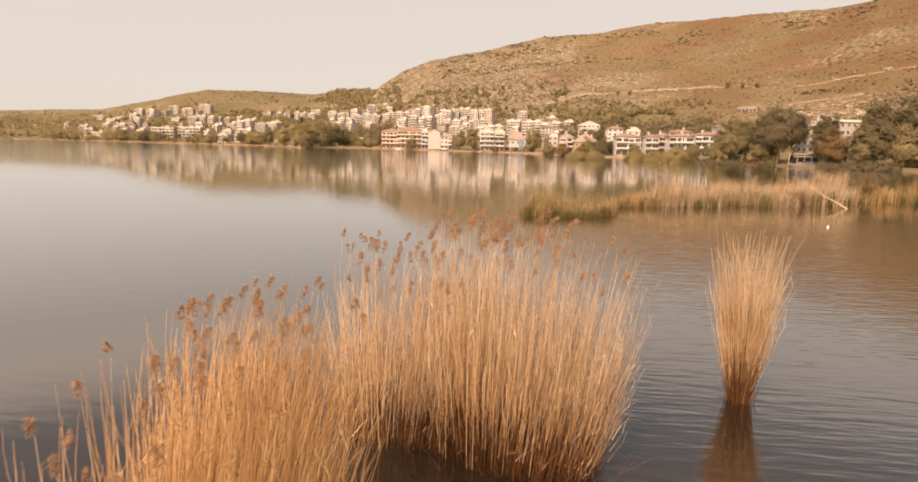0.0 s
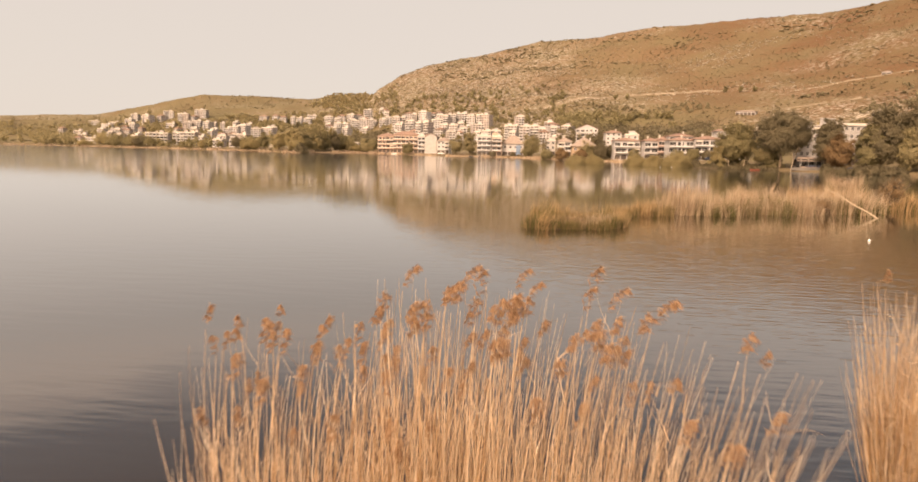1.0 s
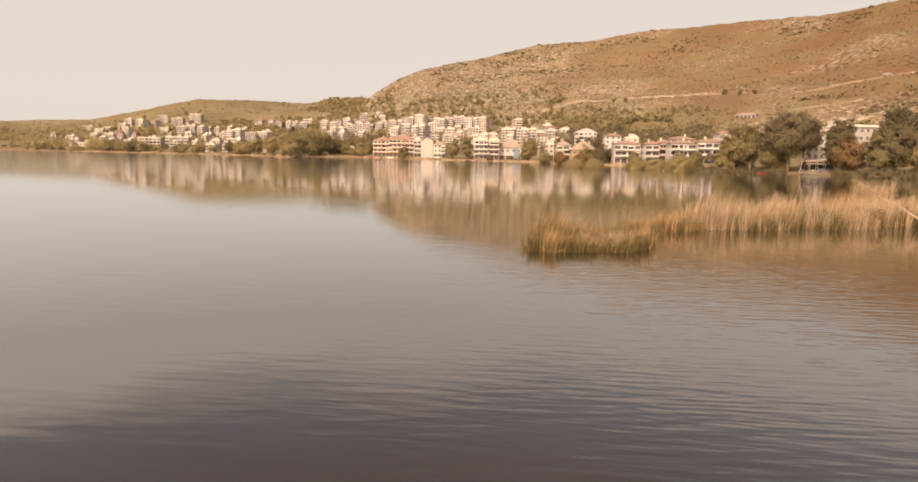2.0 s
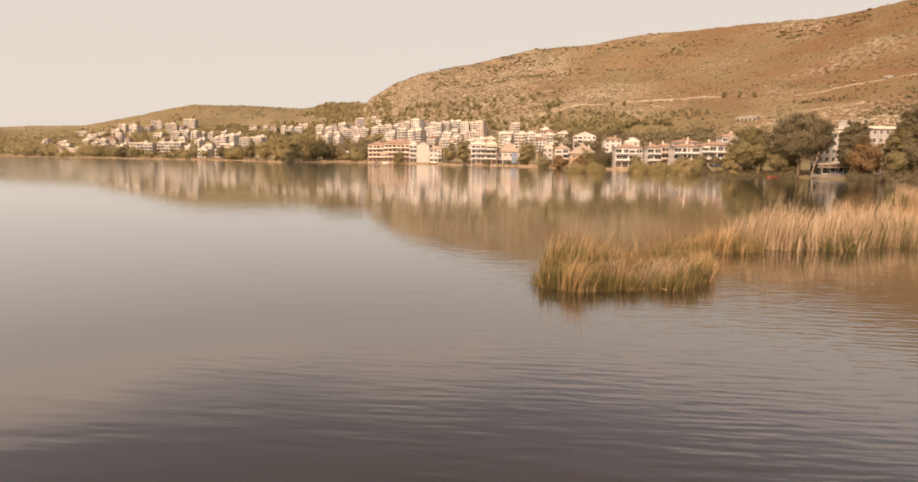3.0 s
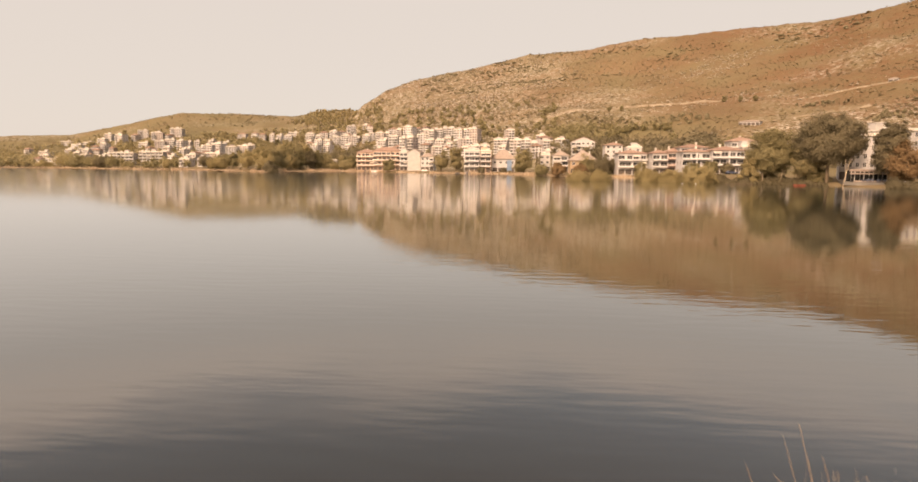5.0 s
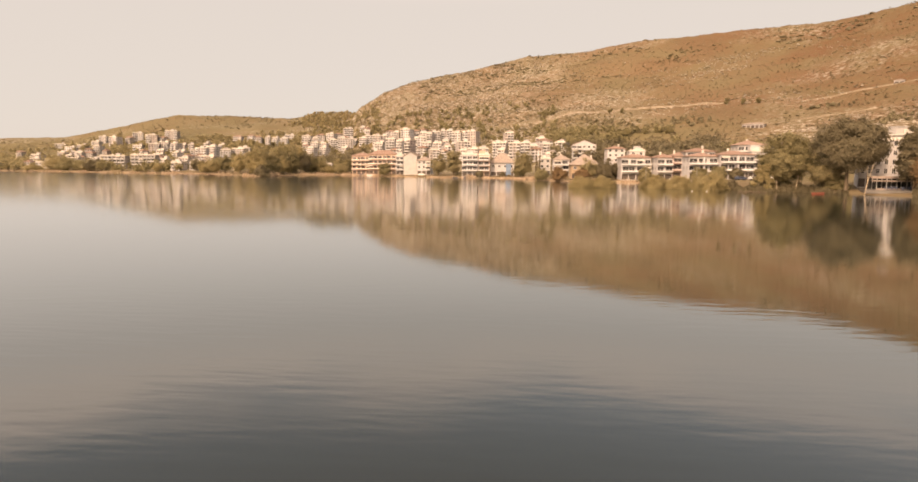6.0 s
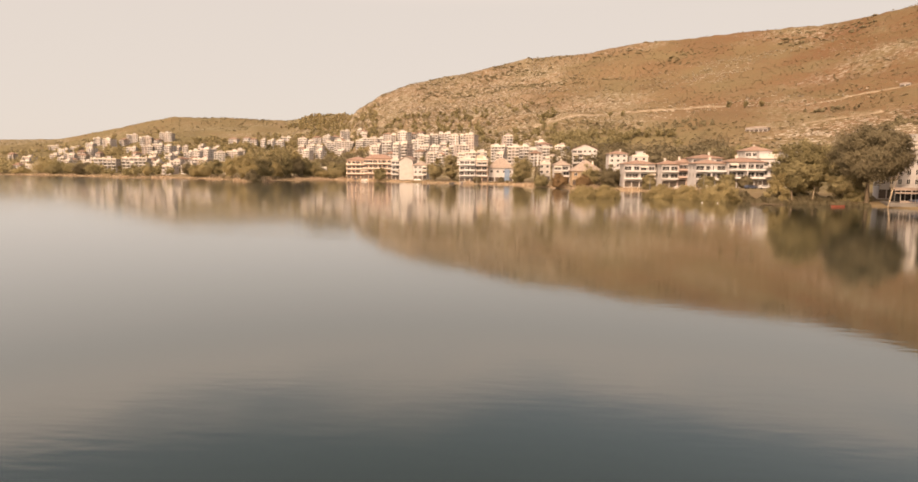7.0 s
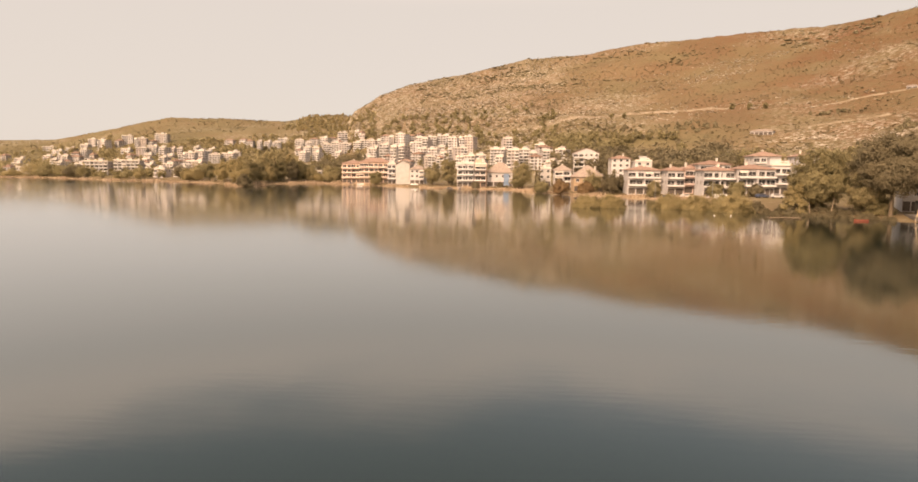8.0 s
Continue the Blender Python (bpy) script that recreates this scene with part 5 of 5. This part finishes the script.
# willow bushes that stand in the water
for k, (x, y, h, w) in enumerate(((22.5, 252, 3.9, 9.5), (29.5, 252, 4.2, 9.5), (46, 251, 4.6, 10.0), (53, 248, 4.4, 10.5), (60, 241, 6.2, 14.0))):
    stand(x, y, 20 + k, h, w, 16000, 0.24, LEAF_WILLOW, "rounded olive-yellow willow bush standing in the water", shape="dome", base=0.0, category="bush", name="willow_bush", clumps=420, group="willow bushes")
# trees among the lakeside houses
for k, (x, y, h, w, mat) in enumerate(((-47, 432, 15.0, 10.0, LEAF_LIME), (-37.5, 431, 19.0, 10.0, LEAF_LIME), (6, 400, 17.0, 11.5, LEAF_LIME), (3, 398, 9.0, 8.0, LEAF_OLIVE), (-86, 452, 9.0, 8.5, LEAF_OLIVE), (36, 343, 10.5, 8.5, LEAF_LIME), (43, 338, 10.5, 8.0, LEAF_DARK), (49, 345, 8.5, 7.0, LEAF_DARK), (57, 320, 6.5, 5.5, LEAF_LIME), (79, 290, 5.0, 6.0, LEAF_OLIVE), (72, 292, 6.0, 5.0, LEAF_OLIVE), (85, 289, 4.5, 5.0, LEAF_DARK), (22, 345, 7.0, 8.0, LEAF_RUST), (14, 358, 6.0, 8.0, LEAF_OLIVE), (-20, 407, 4.5, 4.5, LEAF_DARK), (-132, 505, 12.0, 11.0, LEAF_LIME), (-124, 497, 11.0, 10.0, LEAF_OLIVE), (32, 336, 6.0, 7.0, LEAF_RUST), (-143, 498, 11.0, 10.0, LEAF_LIME))):
    stand(x, y, 40 + k, h, w, 4200, 0.5, mat, {LEAF_LIME: "yellow-green tree between the lakeside houses", LEAF_OLIVE: "olive-green tree by the shore", LEAF_DARK: "dark rounded tree beside a house", LEAF_RUST: "rusty leafless bush on the shore"}[mat], base=0.06, clumps=50, shape="willow", group="trees along the lake")
# two slim cypresses
for x in (13.2, 15.0):
    stand(x, 399, 70 + int(x), 13.5, 1.7, 1200, 0.4, LEAF_DARK, "slim dark columnar cypress by the houses", shape="poplar", base=0.05, clumps=26)
# the grove on the spit, and trees along the western shore
GROVE = [(-220, 479, 8.4, 13.4, LEAF_WILLOW), (-213, 485, 12.5, 10.8, LEAF_OLIVE), (-189, 458, 14.9, 14.2, LEAF_WILLOW), (-165, 426, 16.3, 13.6, LEAF_WILLOW), (-163, 438, 17.7, 14.8, LEAF_LIME), (-165, 465, 20.1, 14.9, LEAF_LIME), (-165, 486, 22.0, 16.4, LEAF_LIME), (-160, 498, 20.5, 14.1, LEAF_WILLOW), (-158, 475, 15.8, 10.1, LEAF_OLIVE), (-154, 490, 14.9, 9.5, LEAF_DARK), (-151, 498, 15.5, 11.4, LEAF_OLIVE), (-147, 504, 13.1, 9.7, LEAF_OLIVE), (-157, 416, 11.4, 11.0, LEAF_WILLOW), (-159, 441, 13.1, 11.7, LEAF_LIME), (-159, 461, 11.9, 10.6, LEAF_WILLOW), (-138, 498, 5.7, 8.7, LEAF_WILLOW), (-127, 494, 7.0, 12.8, LEAF_LIME), (-225, 478, 8.1, 11.7, LEAF_WILLOW), (-248, 509, 9.9, 10.7, LEAF_DARK), (-413, 568, 12.2, 27.4, LEAF_WILLOW), (-397, 565, 13.6, 18.3, LEAF_OLIVE), (-374, 551, 9.5, 16.4, LEAF_OLIVE), (-361, 546, 10.9, 17.3, LEAF_DARK), (-345, 537, 8.7, 12.3, LEAF_OLIVE), (-274, 499, 6.7, 8.8, LEAF_WILLOW), (-436, 569, 4.1, 19.1, LEAF_WILLOW), (-397, 557, 6.5, 15.7, LEAF_OLIVE)]
for k, (x, y, h, w, mat) in enumerate(GROVE):
    stand(x, y, 500 + k, h, w, 7000 if x > -240 else 4000, 0.5, mat, {LEAF_LIME: "broad yellow-green tree in the grove on the spit", LEAF_OLIVE: "grey-green broad tree on the western shore", LEAF_WILLOW: "pale willow with low hanging crown by the shore", LEAF_DARK: "dark rounded tree on the western shore"}[mat], base=0.03, clumps=130, shape="willow", group="grove on the western shore")
grove = random.Random(12)
shore_bush = tree(pose(-149, 399, max(0.0, on_land(-149, 399))), 91, 7.0, 11.0, 2600, 0.6, LEAF_DARK, "dark bush at the tip of the spit", shape="dome", base=0.0, category="bush", name="bush", group="bushes along the shore")
for k in range(46):
    a = grove.uniform(-42, 12)
    r = float(np.interp(a, *SHORE)) + grove.uniform(6, 24)
    x, y = HUB[0] + r * math.sin(radians(a)), HUB[1] + r * math.cos(radians(a))
    if min((math.hypot(x - p, y - q) for p, q in TAKEN)) < 10:
        continue
    copy_thing(shore_bush, pose(x, y, on_land(x, y) - 0.1, 0, 0, grove.uniform(0, 360)) @ Matrix.Scale(grove.uniform(0.2, 0.45), 4))

for k in range(40):
    a = 17.6 + k * 0.46
    if 24.6 < a < 29.4:
        continue
    r = float(np.interp(a, *SHORE)) + (grove.uniform(9.0, 14.0) if 20.5 < a < 25 else grove.uniform(-1.0, 5.0))
    x, y = HUB[0] + r * math.sin(radians(a)), HUB[1] + r * math.cos(radians(a))
    copy_thing(shore_bush, pose(x, y, max(-0.1, on_land(x, y) - 0.2), 0, 0, grove.uniform(0, 360)) @ Matrix.Scale(grove.uniform(0.18, 0.46), 4))
for k in range(16):
    a = 19.8 + k * 0.36
    r = float(np.interp(a, *SHORE)) + grove.uniform(0.0, 4.0)
    x, y = HUB[0] + r * math.sin(radians(a)), HUB[1] + r * math.cos(radians(a))
    copy_thing(shore_bush, pose(x, y, max(-0.1, on_land(x, y) - 0.2), 0, 0, grove.uniform(0, 360)) @ Matrix.Scale(grove.uniform(0.13, 0.25), 4))

# ---- woods and scrub on the slopes ----
rng = np.random.default_rng(31)
def sector(count, bearings, reach, patch=-1.0, cell=60.0):
    x, y = scatter(rng, count, bearings, reach, patch, cell)
    free = [k for k in range(len(x)) if min(math.hypot(x[k] - p, y[k] - q) for p, q in TAKEN) > 9]
    return [(x[k], y[k]) for k in free]


for name, count, bearings, reach, patch, heights, mat, label in (
        ("dark_woods", 210, (3.5, 17.5), (420, 520), -1, (8, 13), LEAF_DARK, "dark wood behind the lakeside houses"),
        ("green_woods", 170, (2.0, 14), (520, 620), -0.1, (6, 10), LEAF_OLIVE, "pale green young trees on the mountain's foot"),
        ("hilltop_woods", 260, (-19.0, -14.0), (1060, 1180), -1, (2.2, 4.2), LEAF_WILLOW, "dark wood on the knoll's crest"),
        ("hill_woods", 900, (-34, -12), (760, 1130), -0.05, (3, 7), LEAF_LIME, "olive wood patches on the hill above the town"),
        ("town_trees", 560, (-34, 4), (540, 880), -0.2, (4.5, 8.5), LEAF_OLIVE, "garden trees between the town's houses"),
        ("west_gardens", 300, (-42, -24), (600, 1000), -0.1, (5, 9), LEAF_LIME, "garden trees between the western houses"),
        ("town_pines", 60, (-17, -12.5), (560, 660), -1, (9, 14), LEAF_DARK, "dark pines below the town"),
        ("west_woods", 260, (-46, -33), (640, 1250), -0.05, (7, 11), LEAF_LIME, "olive woods on the western shore"),
        ("slope_bushes", 420, (6, 33), (430, 680), 0.08, (1.6, 4.0), SCRUB_OLIVE, "dull olive bushes scattered over the lower slope"),
        ("foot_woods", 170, (14, 32), (330, 480), 0.0, (6, 10), LEAF_OLIVE, "olive bushes and trees at the mountain's foot")):
    places = sector(count, bearings, reach, patch)
    woods(name, count, places, rng.uniform(*heights, len(places)), 70, 1.3, mat, label)
scrub("mountain_scrub", 1, 12000, (-14, 36), (520, 1260), (0.4, 1.2), SCRUB_OLIVE, "dark olive scrub over the mountain slope", -0.45)
scrub("dry_scrub", 2, 10000, (-14, 36), (480, 1240), (0.4, 1.2), SCRUB_DRY, "dry brown scrub over the mountain slope", -0.45, 70)
scrub("rocks", 8, 7000, (-3, 6, 0), (620, 1220), (0.4, 1.2), BOULDER, "pale limestone outcrops on the mountain shoulder", -0.2, 60)
scrub("rocks", 9, 2600, (26, 4, 0), (380, 580), (0.35, 1.0), BOULDER, "pale limestone outcrops above the hotel", -0.1, 40)
scrub("rocks", 10, 1400, (19, 4, 0), (700, 1000), (0.4, 1.2), BOULDER, "pale limestone outcrops high on the slope", 0.02, 60)
scrub("shoulder_scrub", 11, 4200, (-3, 6, 0), (620, 1220), (0.6, 1.5), SCRUB_OLIVE, "dark green bushes between the mountain's rocks", -0.2, 40)
scrub("crest_scrub", 3, 1600, (-14, 36), (1000, 1260), (1.3, 2.8), SCRUB_OLIVE, "dark bushes along the mountain's crest", 0.05, 50)
scrub("hill_scrub", 4, 8000, (-46, -10), (800, 1400), (0.6, 1.7), SCRUB_OLIVE, "greyish olive scrub over the low hill", -0.3)
for k, (x, y) in enumerate(((107, 750), (122, 756), (223, 721), (235, 708), (247, 699))):
    stand(x, y, 300 + k, 7.0, 5.0, 500, 0.8, LEAF_OLIVE, "single dark tree beside the mountain road", base=0.1, clumps=16, group="trees by the mountain road")

# dry reeds along the far shore
def shore_reeds(seed, count, bearings, label):
    rng = np.random.default_rng(seed)
    a = rng.uniform(*bearings, count)
    shore = np.interp(a, *SHORE)
    x, y = HUB[0] + shore * np.sin(np.radians(a)), HUB[1] + shore * np.cos(np.radians(a))
    off = rng.uniform(-7, 5, count)
    x, y = x + off * np.sin(np.radians(a)), y + off * np.cos(np.radians(a))
    z = land(x, y)
    good = (z > -0.9) & (z < 0.9) & (value_noise(x / 14, y / 14, 2) > -0.22)
    x, y, z = x[good], y[good], np.maximum(z[good], -0.2)
    base = np.stack([x, y, z], -1)
    tall = rng.uniform(0.5, 1.4, len(x)) * np.clip(1.0 + 2.2 * value_noise(x / 9 + 40, y / 9, 2), 0.4, 2.2)
    tip = base + np.stack([rng.normal(0, 0.3, len(x)), rng.normal(0, 0.3, len(x)), tall], -1)
    p, f = strands(base, tip, np.zeros_like(base), np.full(len(x), 0.22), 1, rng, 0.3)
    return tagged(link("shore_reeds", from_arrays("shore_reeds", p, f), REED_PALE), label, "reeds", kind="stuff")


shore_reeds(1, 15000, (-45, 3), "pale dry reed fringe along the far shore")
shore_reeds(2, 3500, (3, 17), "dry reed fringe below the lakeside road")
# ---- tall reeds in the shallows ----
reed_stand((0.74, -0.6, 0), 11, 2050, (1.42, 0.82), -18, (2.15, 4.0), 0.50, 60, "tall golden dry reed stand with russet plumes in the water", fall=0.35, back=0.35)
reed_stand((-1.1, -0.35, 0), 14, 1000, (1.15, 0.5), 0, (1.9, 3.5), 0.5, 52, "tall dry reeds with dark plumes behind the main stand", lean=0.1, back=0.25)
reed_stand((-2.0, -5.25, 0), 12, 2400, (0.72, 1.6), 12, (2.4, 3.6), 0.5, 58, "golden dry reed stand with feathery plumes close by", lean=0.3, straw=STRAW_AMBER, heads=0.88)
reed_stand((5.45, 2.3, 0), 13, 850, (0.085, 0.085), 0, (2.2, 3.65), 0.55, 3, "lone sheaf of dry reeds spreading from a narrow foot", lean=-0.22)

reed_stand((-2.75, -6.45, 0), 15, 150, (0.42, 0.42), 0, (1.7, 3.0), 0.3, 9, "few dry reeds with pale plumes beside the leaning stand", straw=STRAW_AMBER, heads=0.8)
# ---- reedy islets ----
islet((3.9, 37.0, 0), 21, [(-1.5, -1.0, 1.7, 1.6, 5), (0.8, -0.3, 2.5, 1.8, 20), (-0.95, 1.4, 1.85, 2.3, 0), (2.1, 1.6, 2.0, 2.3, 0)], 21000, 1.3, 0.90, "small islet of yellow-green sedge and matted straw in the lake", broken=0.4, blade=1.35, matted=(0.7, 0.3, 2.0, 1.6), rise=0.07)
islet((8.4, 44.6, 0), 22, [(0, 0, 1.3, 1.1, 0), (2.8, 1.7, 1.8, 1.2, 15)], 3600, 1.6, 0.60, "small green reed tuft beside a longer islet", blade=1.5)
islet((20, 51.5, 0), 23, [(-5.9, -3.7, 1.6, 1.3, 20), (-3.3, -1.5, 4.5, 3.2, 20), (3.5, 1.5, 5.0, 4.0, 20), (10, 4.5, 4.5, 3.8, 20)], 22000, 2.2, 0.30, "long straw-coloured reed islet with green patches", dry=REED_PALE, blade=2.0, broken=0.3)
islet((32.5, 60.5, 0), 26, [(0, 0, 2.4, 2.2, 20), (-3.4, -0.6, 1.6, 1.4, 20)], 3000, 1.9, 0.35, "green-topped reed bank behind the long islet", blade=2.4)
islet((40.5, 60, 0), 24, [(-1.5, 0, 2.6, 2.4, 10), (4, 0, 3.6, 3.0, 10)], 6000, 1.9, 0.5, "yellow-green reed islet beside open water", blade=2.4)
islet((49, 92.5, 0), 25, [(0, 0, 2.8, 1.9, 20)], 2200, 2.6, 0.25, "pale straw reed bank farther out", dry=REED_PALE, blade=3.0)
islet((62, 84, 0), 27, [(0, 0, 6, 3.5, 15), (10, 3, 6, 3.5, 15)], 5500, 2.2, 0.5, "broad reed bank near the grove", blade=3.0)


def twiggy_bush(m, seed, h, spread, label):
    rng = random.Random(seed)
    root = thing("bare_bush", m, label, "bush")
    bm = bmesh.new()
    for k in range(60):
        a, s = rng.uniform(0, 2 * math.pi), rng.uniform(0.2, 1.0)
        mid = Vector((math.cos(a) * s * spread * 0.4, math.sin(a) * s * spread * 0.4, h * rng.uniform(0.35, 0.6)))
        end = Vector((math.cos(a) * s * spread, math.sin(a) * s * spread, h * rng.uniform(0.7, 1.0)))
        tube(bm, (math.cos(a) * 0.12, math.sin(a) * 0.12, -0.3), mid, 0.03, 0.018, 5)
        tube(bm, mid, end, 0.018, 0.006, 4)
        for j in range(3):
            start = mid.lerp(end, rng.uniform(0.1, 0.8))
            tube(bm, start, start + Vector((rng.uniform(-0.5, 0.5), rng.uniform(-0.5, 0.5), rng.uniform(0.1, 0.6))), 0.010, 0.004, 3)
    tagged(part("branches", bm, BARK, root), kind="stuff")
    nrng = np.random.default_rng(seed)
    _, p, out = crown_points(nrng, h, spread * 2, h * 0.15, 22, 1500, "round")
    tagged(link("buds", leaf_mesh(nrng, "buds", p, out, 0.09), LEAF_RUST, root, "rusty buds and dead leaves"), kind="stuff")
    return root


twiggy_bush(pose(38.0, 60.5, 0), 5, 3.3, 1.6, "rusty twiggy bush on the islet")
twiggy_bush(pose(44.5, 61.5, 0), 6, 2.6, 1.8, "rusty twiggy bush among islet reeds")
twiggy_bush(pose(27, 52.5, 0), 7, 1.5, 1.4, "low bare brushwood at the islet's edge")


def dead_branch(m):
    root = thing("dead_branch", m, "bleached dead branch leaning off the islet into water", "driftwood")
    bm = bmesh.new()
    line = [Vector(v) for v in ((-2.9, 0.6, 2.45), (-1.9, 0.3, 2.05), (-0.7, 0.0, 1.15), (0.5, -0.2, 0.55), (1.6, -0.3, -0.15))]
    for k, (a, b) in enumerate(zip(line, line[1:])):
        tube(bm, a, b, 0.035 + 0.012 * k, 0.05 + 0.012 * k, 7)
    part("limb", bm, DEADWOOD, root)
    rng = random.Random(8)
    for k in range(9):
        bm = bmesh.new()
        a = line[k % 4].lerp(line[k % 4 + 1], rng.random())
        tube(bm, a, a + Vector((rng.uniform(-0.7, 0.5), rng.uniform(-0.4, 0.4), rng.uniform(0.1, 0.7))), 0.02, 0.006, 5)
        part("twig", bm, DEADWOOD, root)
    return root


dead_branch(pose(29.4, 50.0, 0) @ Matrix.Scale(0.95, 4))


def jetty(m):
    root = thing("jetty", m, "low weathered plank landing along the shore", "jetty")
    for k in range(26):
        link("plank", shared(("plank",), lambda: boxes((-0.13, 0.13, -0.9, 0.9, 0.20, 0.25))), PLANKS, root, at=(-3.6 + k * 0.29, 0, 0))
    for k in range(5):
        link("pile", shared(("pile",), lambda: boxes((-0.09, 0.09, -0.09, 0.09, -1.0, 0.20))), PLANKS, root, at=(-3.5 + k * 1.75, -0.7, 0))
    return root


jetty(pose(64.5, 218.5, 0, 0, 0, 3))


def rowing_boat(m, label):
    root = thing("rowing_boat", m, label, "boat")
    bm = bmesh.new()
    rows = []
    for k in range(9):
        u = k / 8
        w = 0.62 * math.sin(math.pi * min(1, 0.12 + u * 0.9)) ** 0.6
        rows.append([bm.verts.new((-2 + 4 * u, s * w * f, z)) for s, f, z in ((-1, 1.0, 0.42 + 0.2 * abs(u - 0.5)), (-1, 0.6, -0.05), (1, 0.6, -0.05), (1, 1.0, 0.42 + 0.2 * abs(u - 0.5)))])
    for a, b in zip(rows, rows[1:]):
        for s in range(3):
            bm.faces.new((a[s], a[s + 1], b[s + 1], b[s]))
    bm.faces.new(rows[0]), bm.faces.new(rows[-1][::-1])
    bmesh.ops.solidify(bm, geom=bm.faces[:], thickness=0.05)
    part("hull", bm, PLANKS, root)
    for x in (-0.8, 0.5):
        link("bench", shared(("bench",), lambda: boxes((-0.13, 0.13, -0.5, 0.5, 0.22, 0.27))), PLANKS, root, at=(x, 0, 0))
    return root


rowing_boat(pose(-196, 430, 0, 0, 0, 10), "dark wooden rowing boat near the western shore")
rowing_boat(pose(-140, 404, 0, 0, 0, -15), "weathered wooden rowing boat off the spit")


def buoy(m):
    """A round float with a collar and a short mooring eye."""
    root = thing("buoy", m, "small white plastic buoy floating on the lake", "buoy", "white buoys")
    bm = bmesh.new()
    bmesh.ops.create_uvsphere(bm, u_segments=16, v_segments=10, radius=0.08)
    for v in bm.verts:
        v.co.z = v.co.z * 0.9 + 0.06
    part("float", bm, CAR_PAINTS[0], root)
    bm = bmesh.new()
    tube(bm, (0, 0, 0.15), (0, 0, 0.21), 0.025, 0.02, 8)
    part("eye", bm, METAL, root)
    return root


first = buoy(pose(21.9, 34.2, 0))
for x, y in ((54.0, 223.0), (50.0, 223.0)):
    copy_thing(first, pose(x, y, 0) @ Matrix.Scale(1.7, 4))
red_boat = rowing_boat(pose(79.3, 213.0, 0, 0, 0, 8) @ Matrix.Scale(0.85, 4), "small faded red boat moored off the shore")
for piece in red_boat.children:
    if piece.name.startswith("hull"):
        piece.data.materials.clear()
        piece.data.materials.append(RED_HULL)
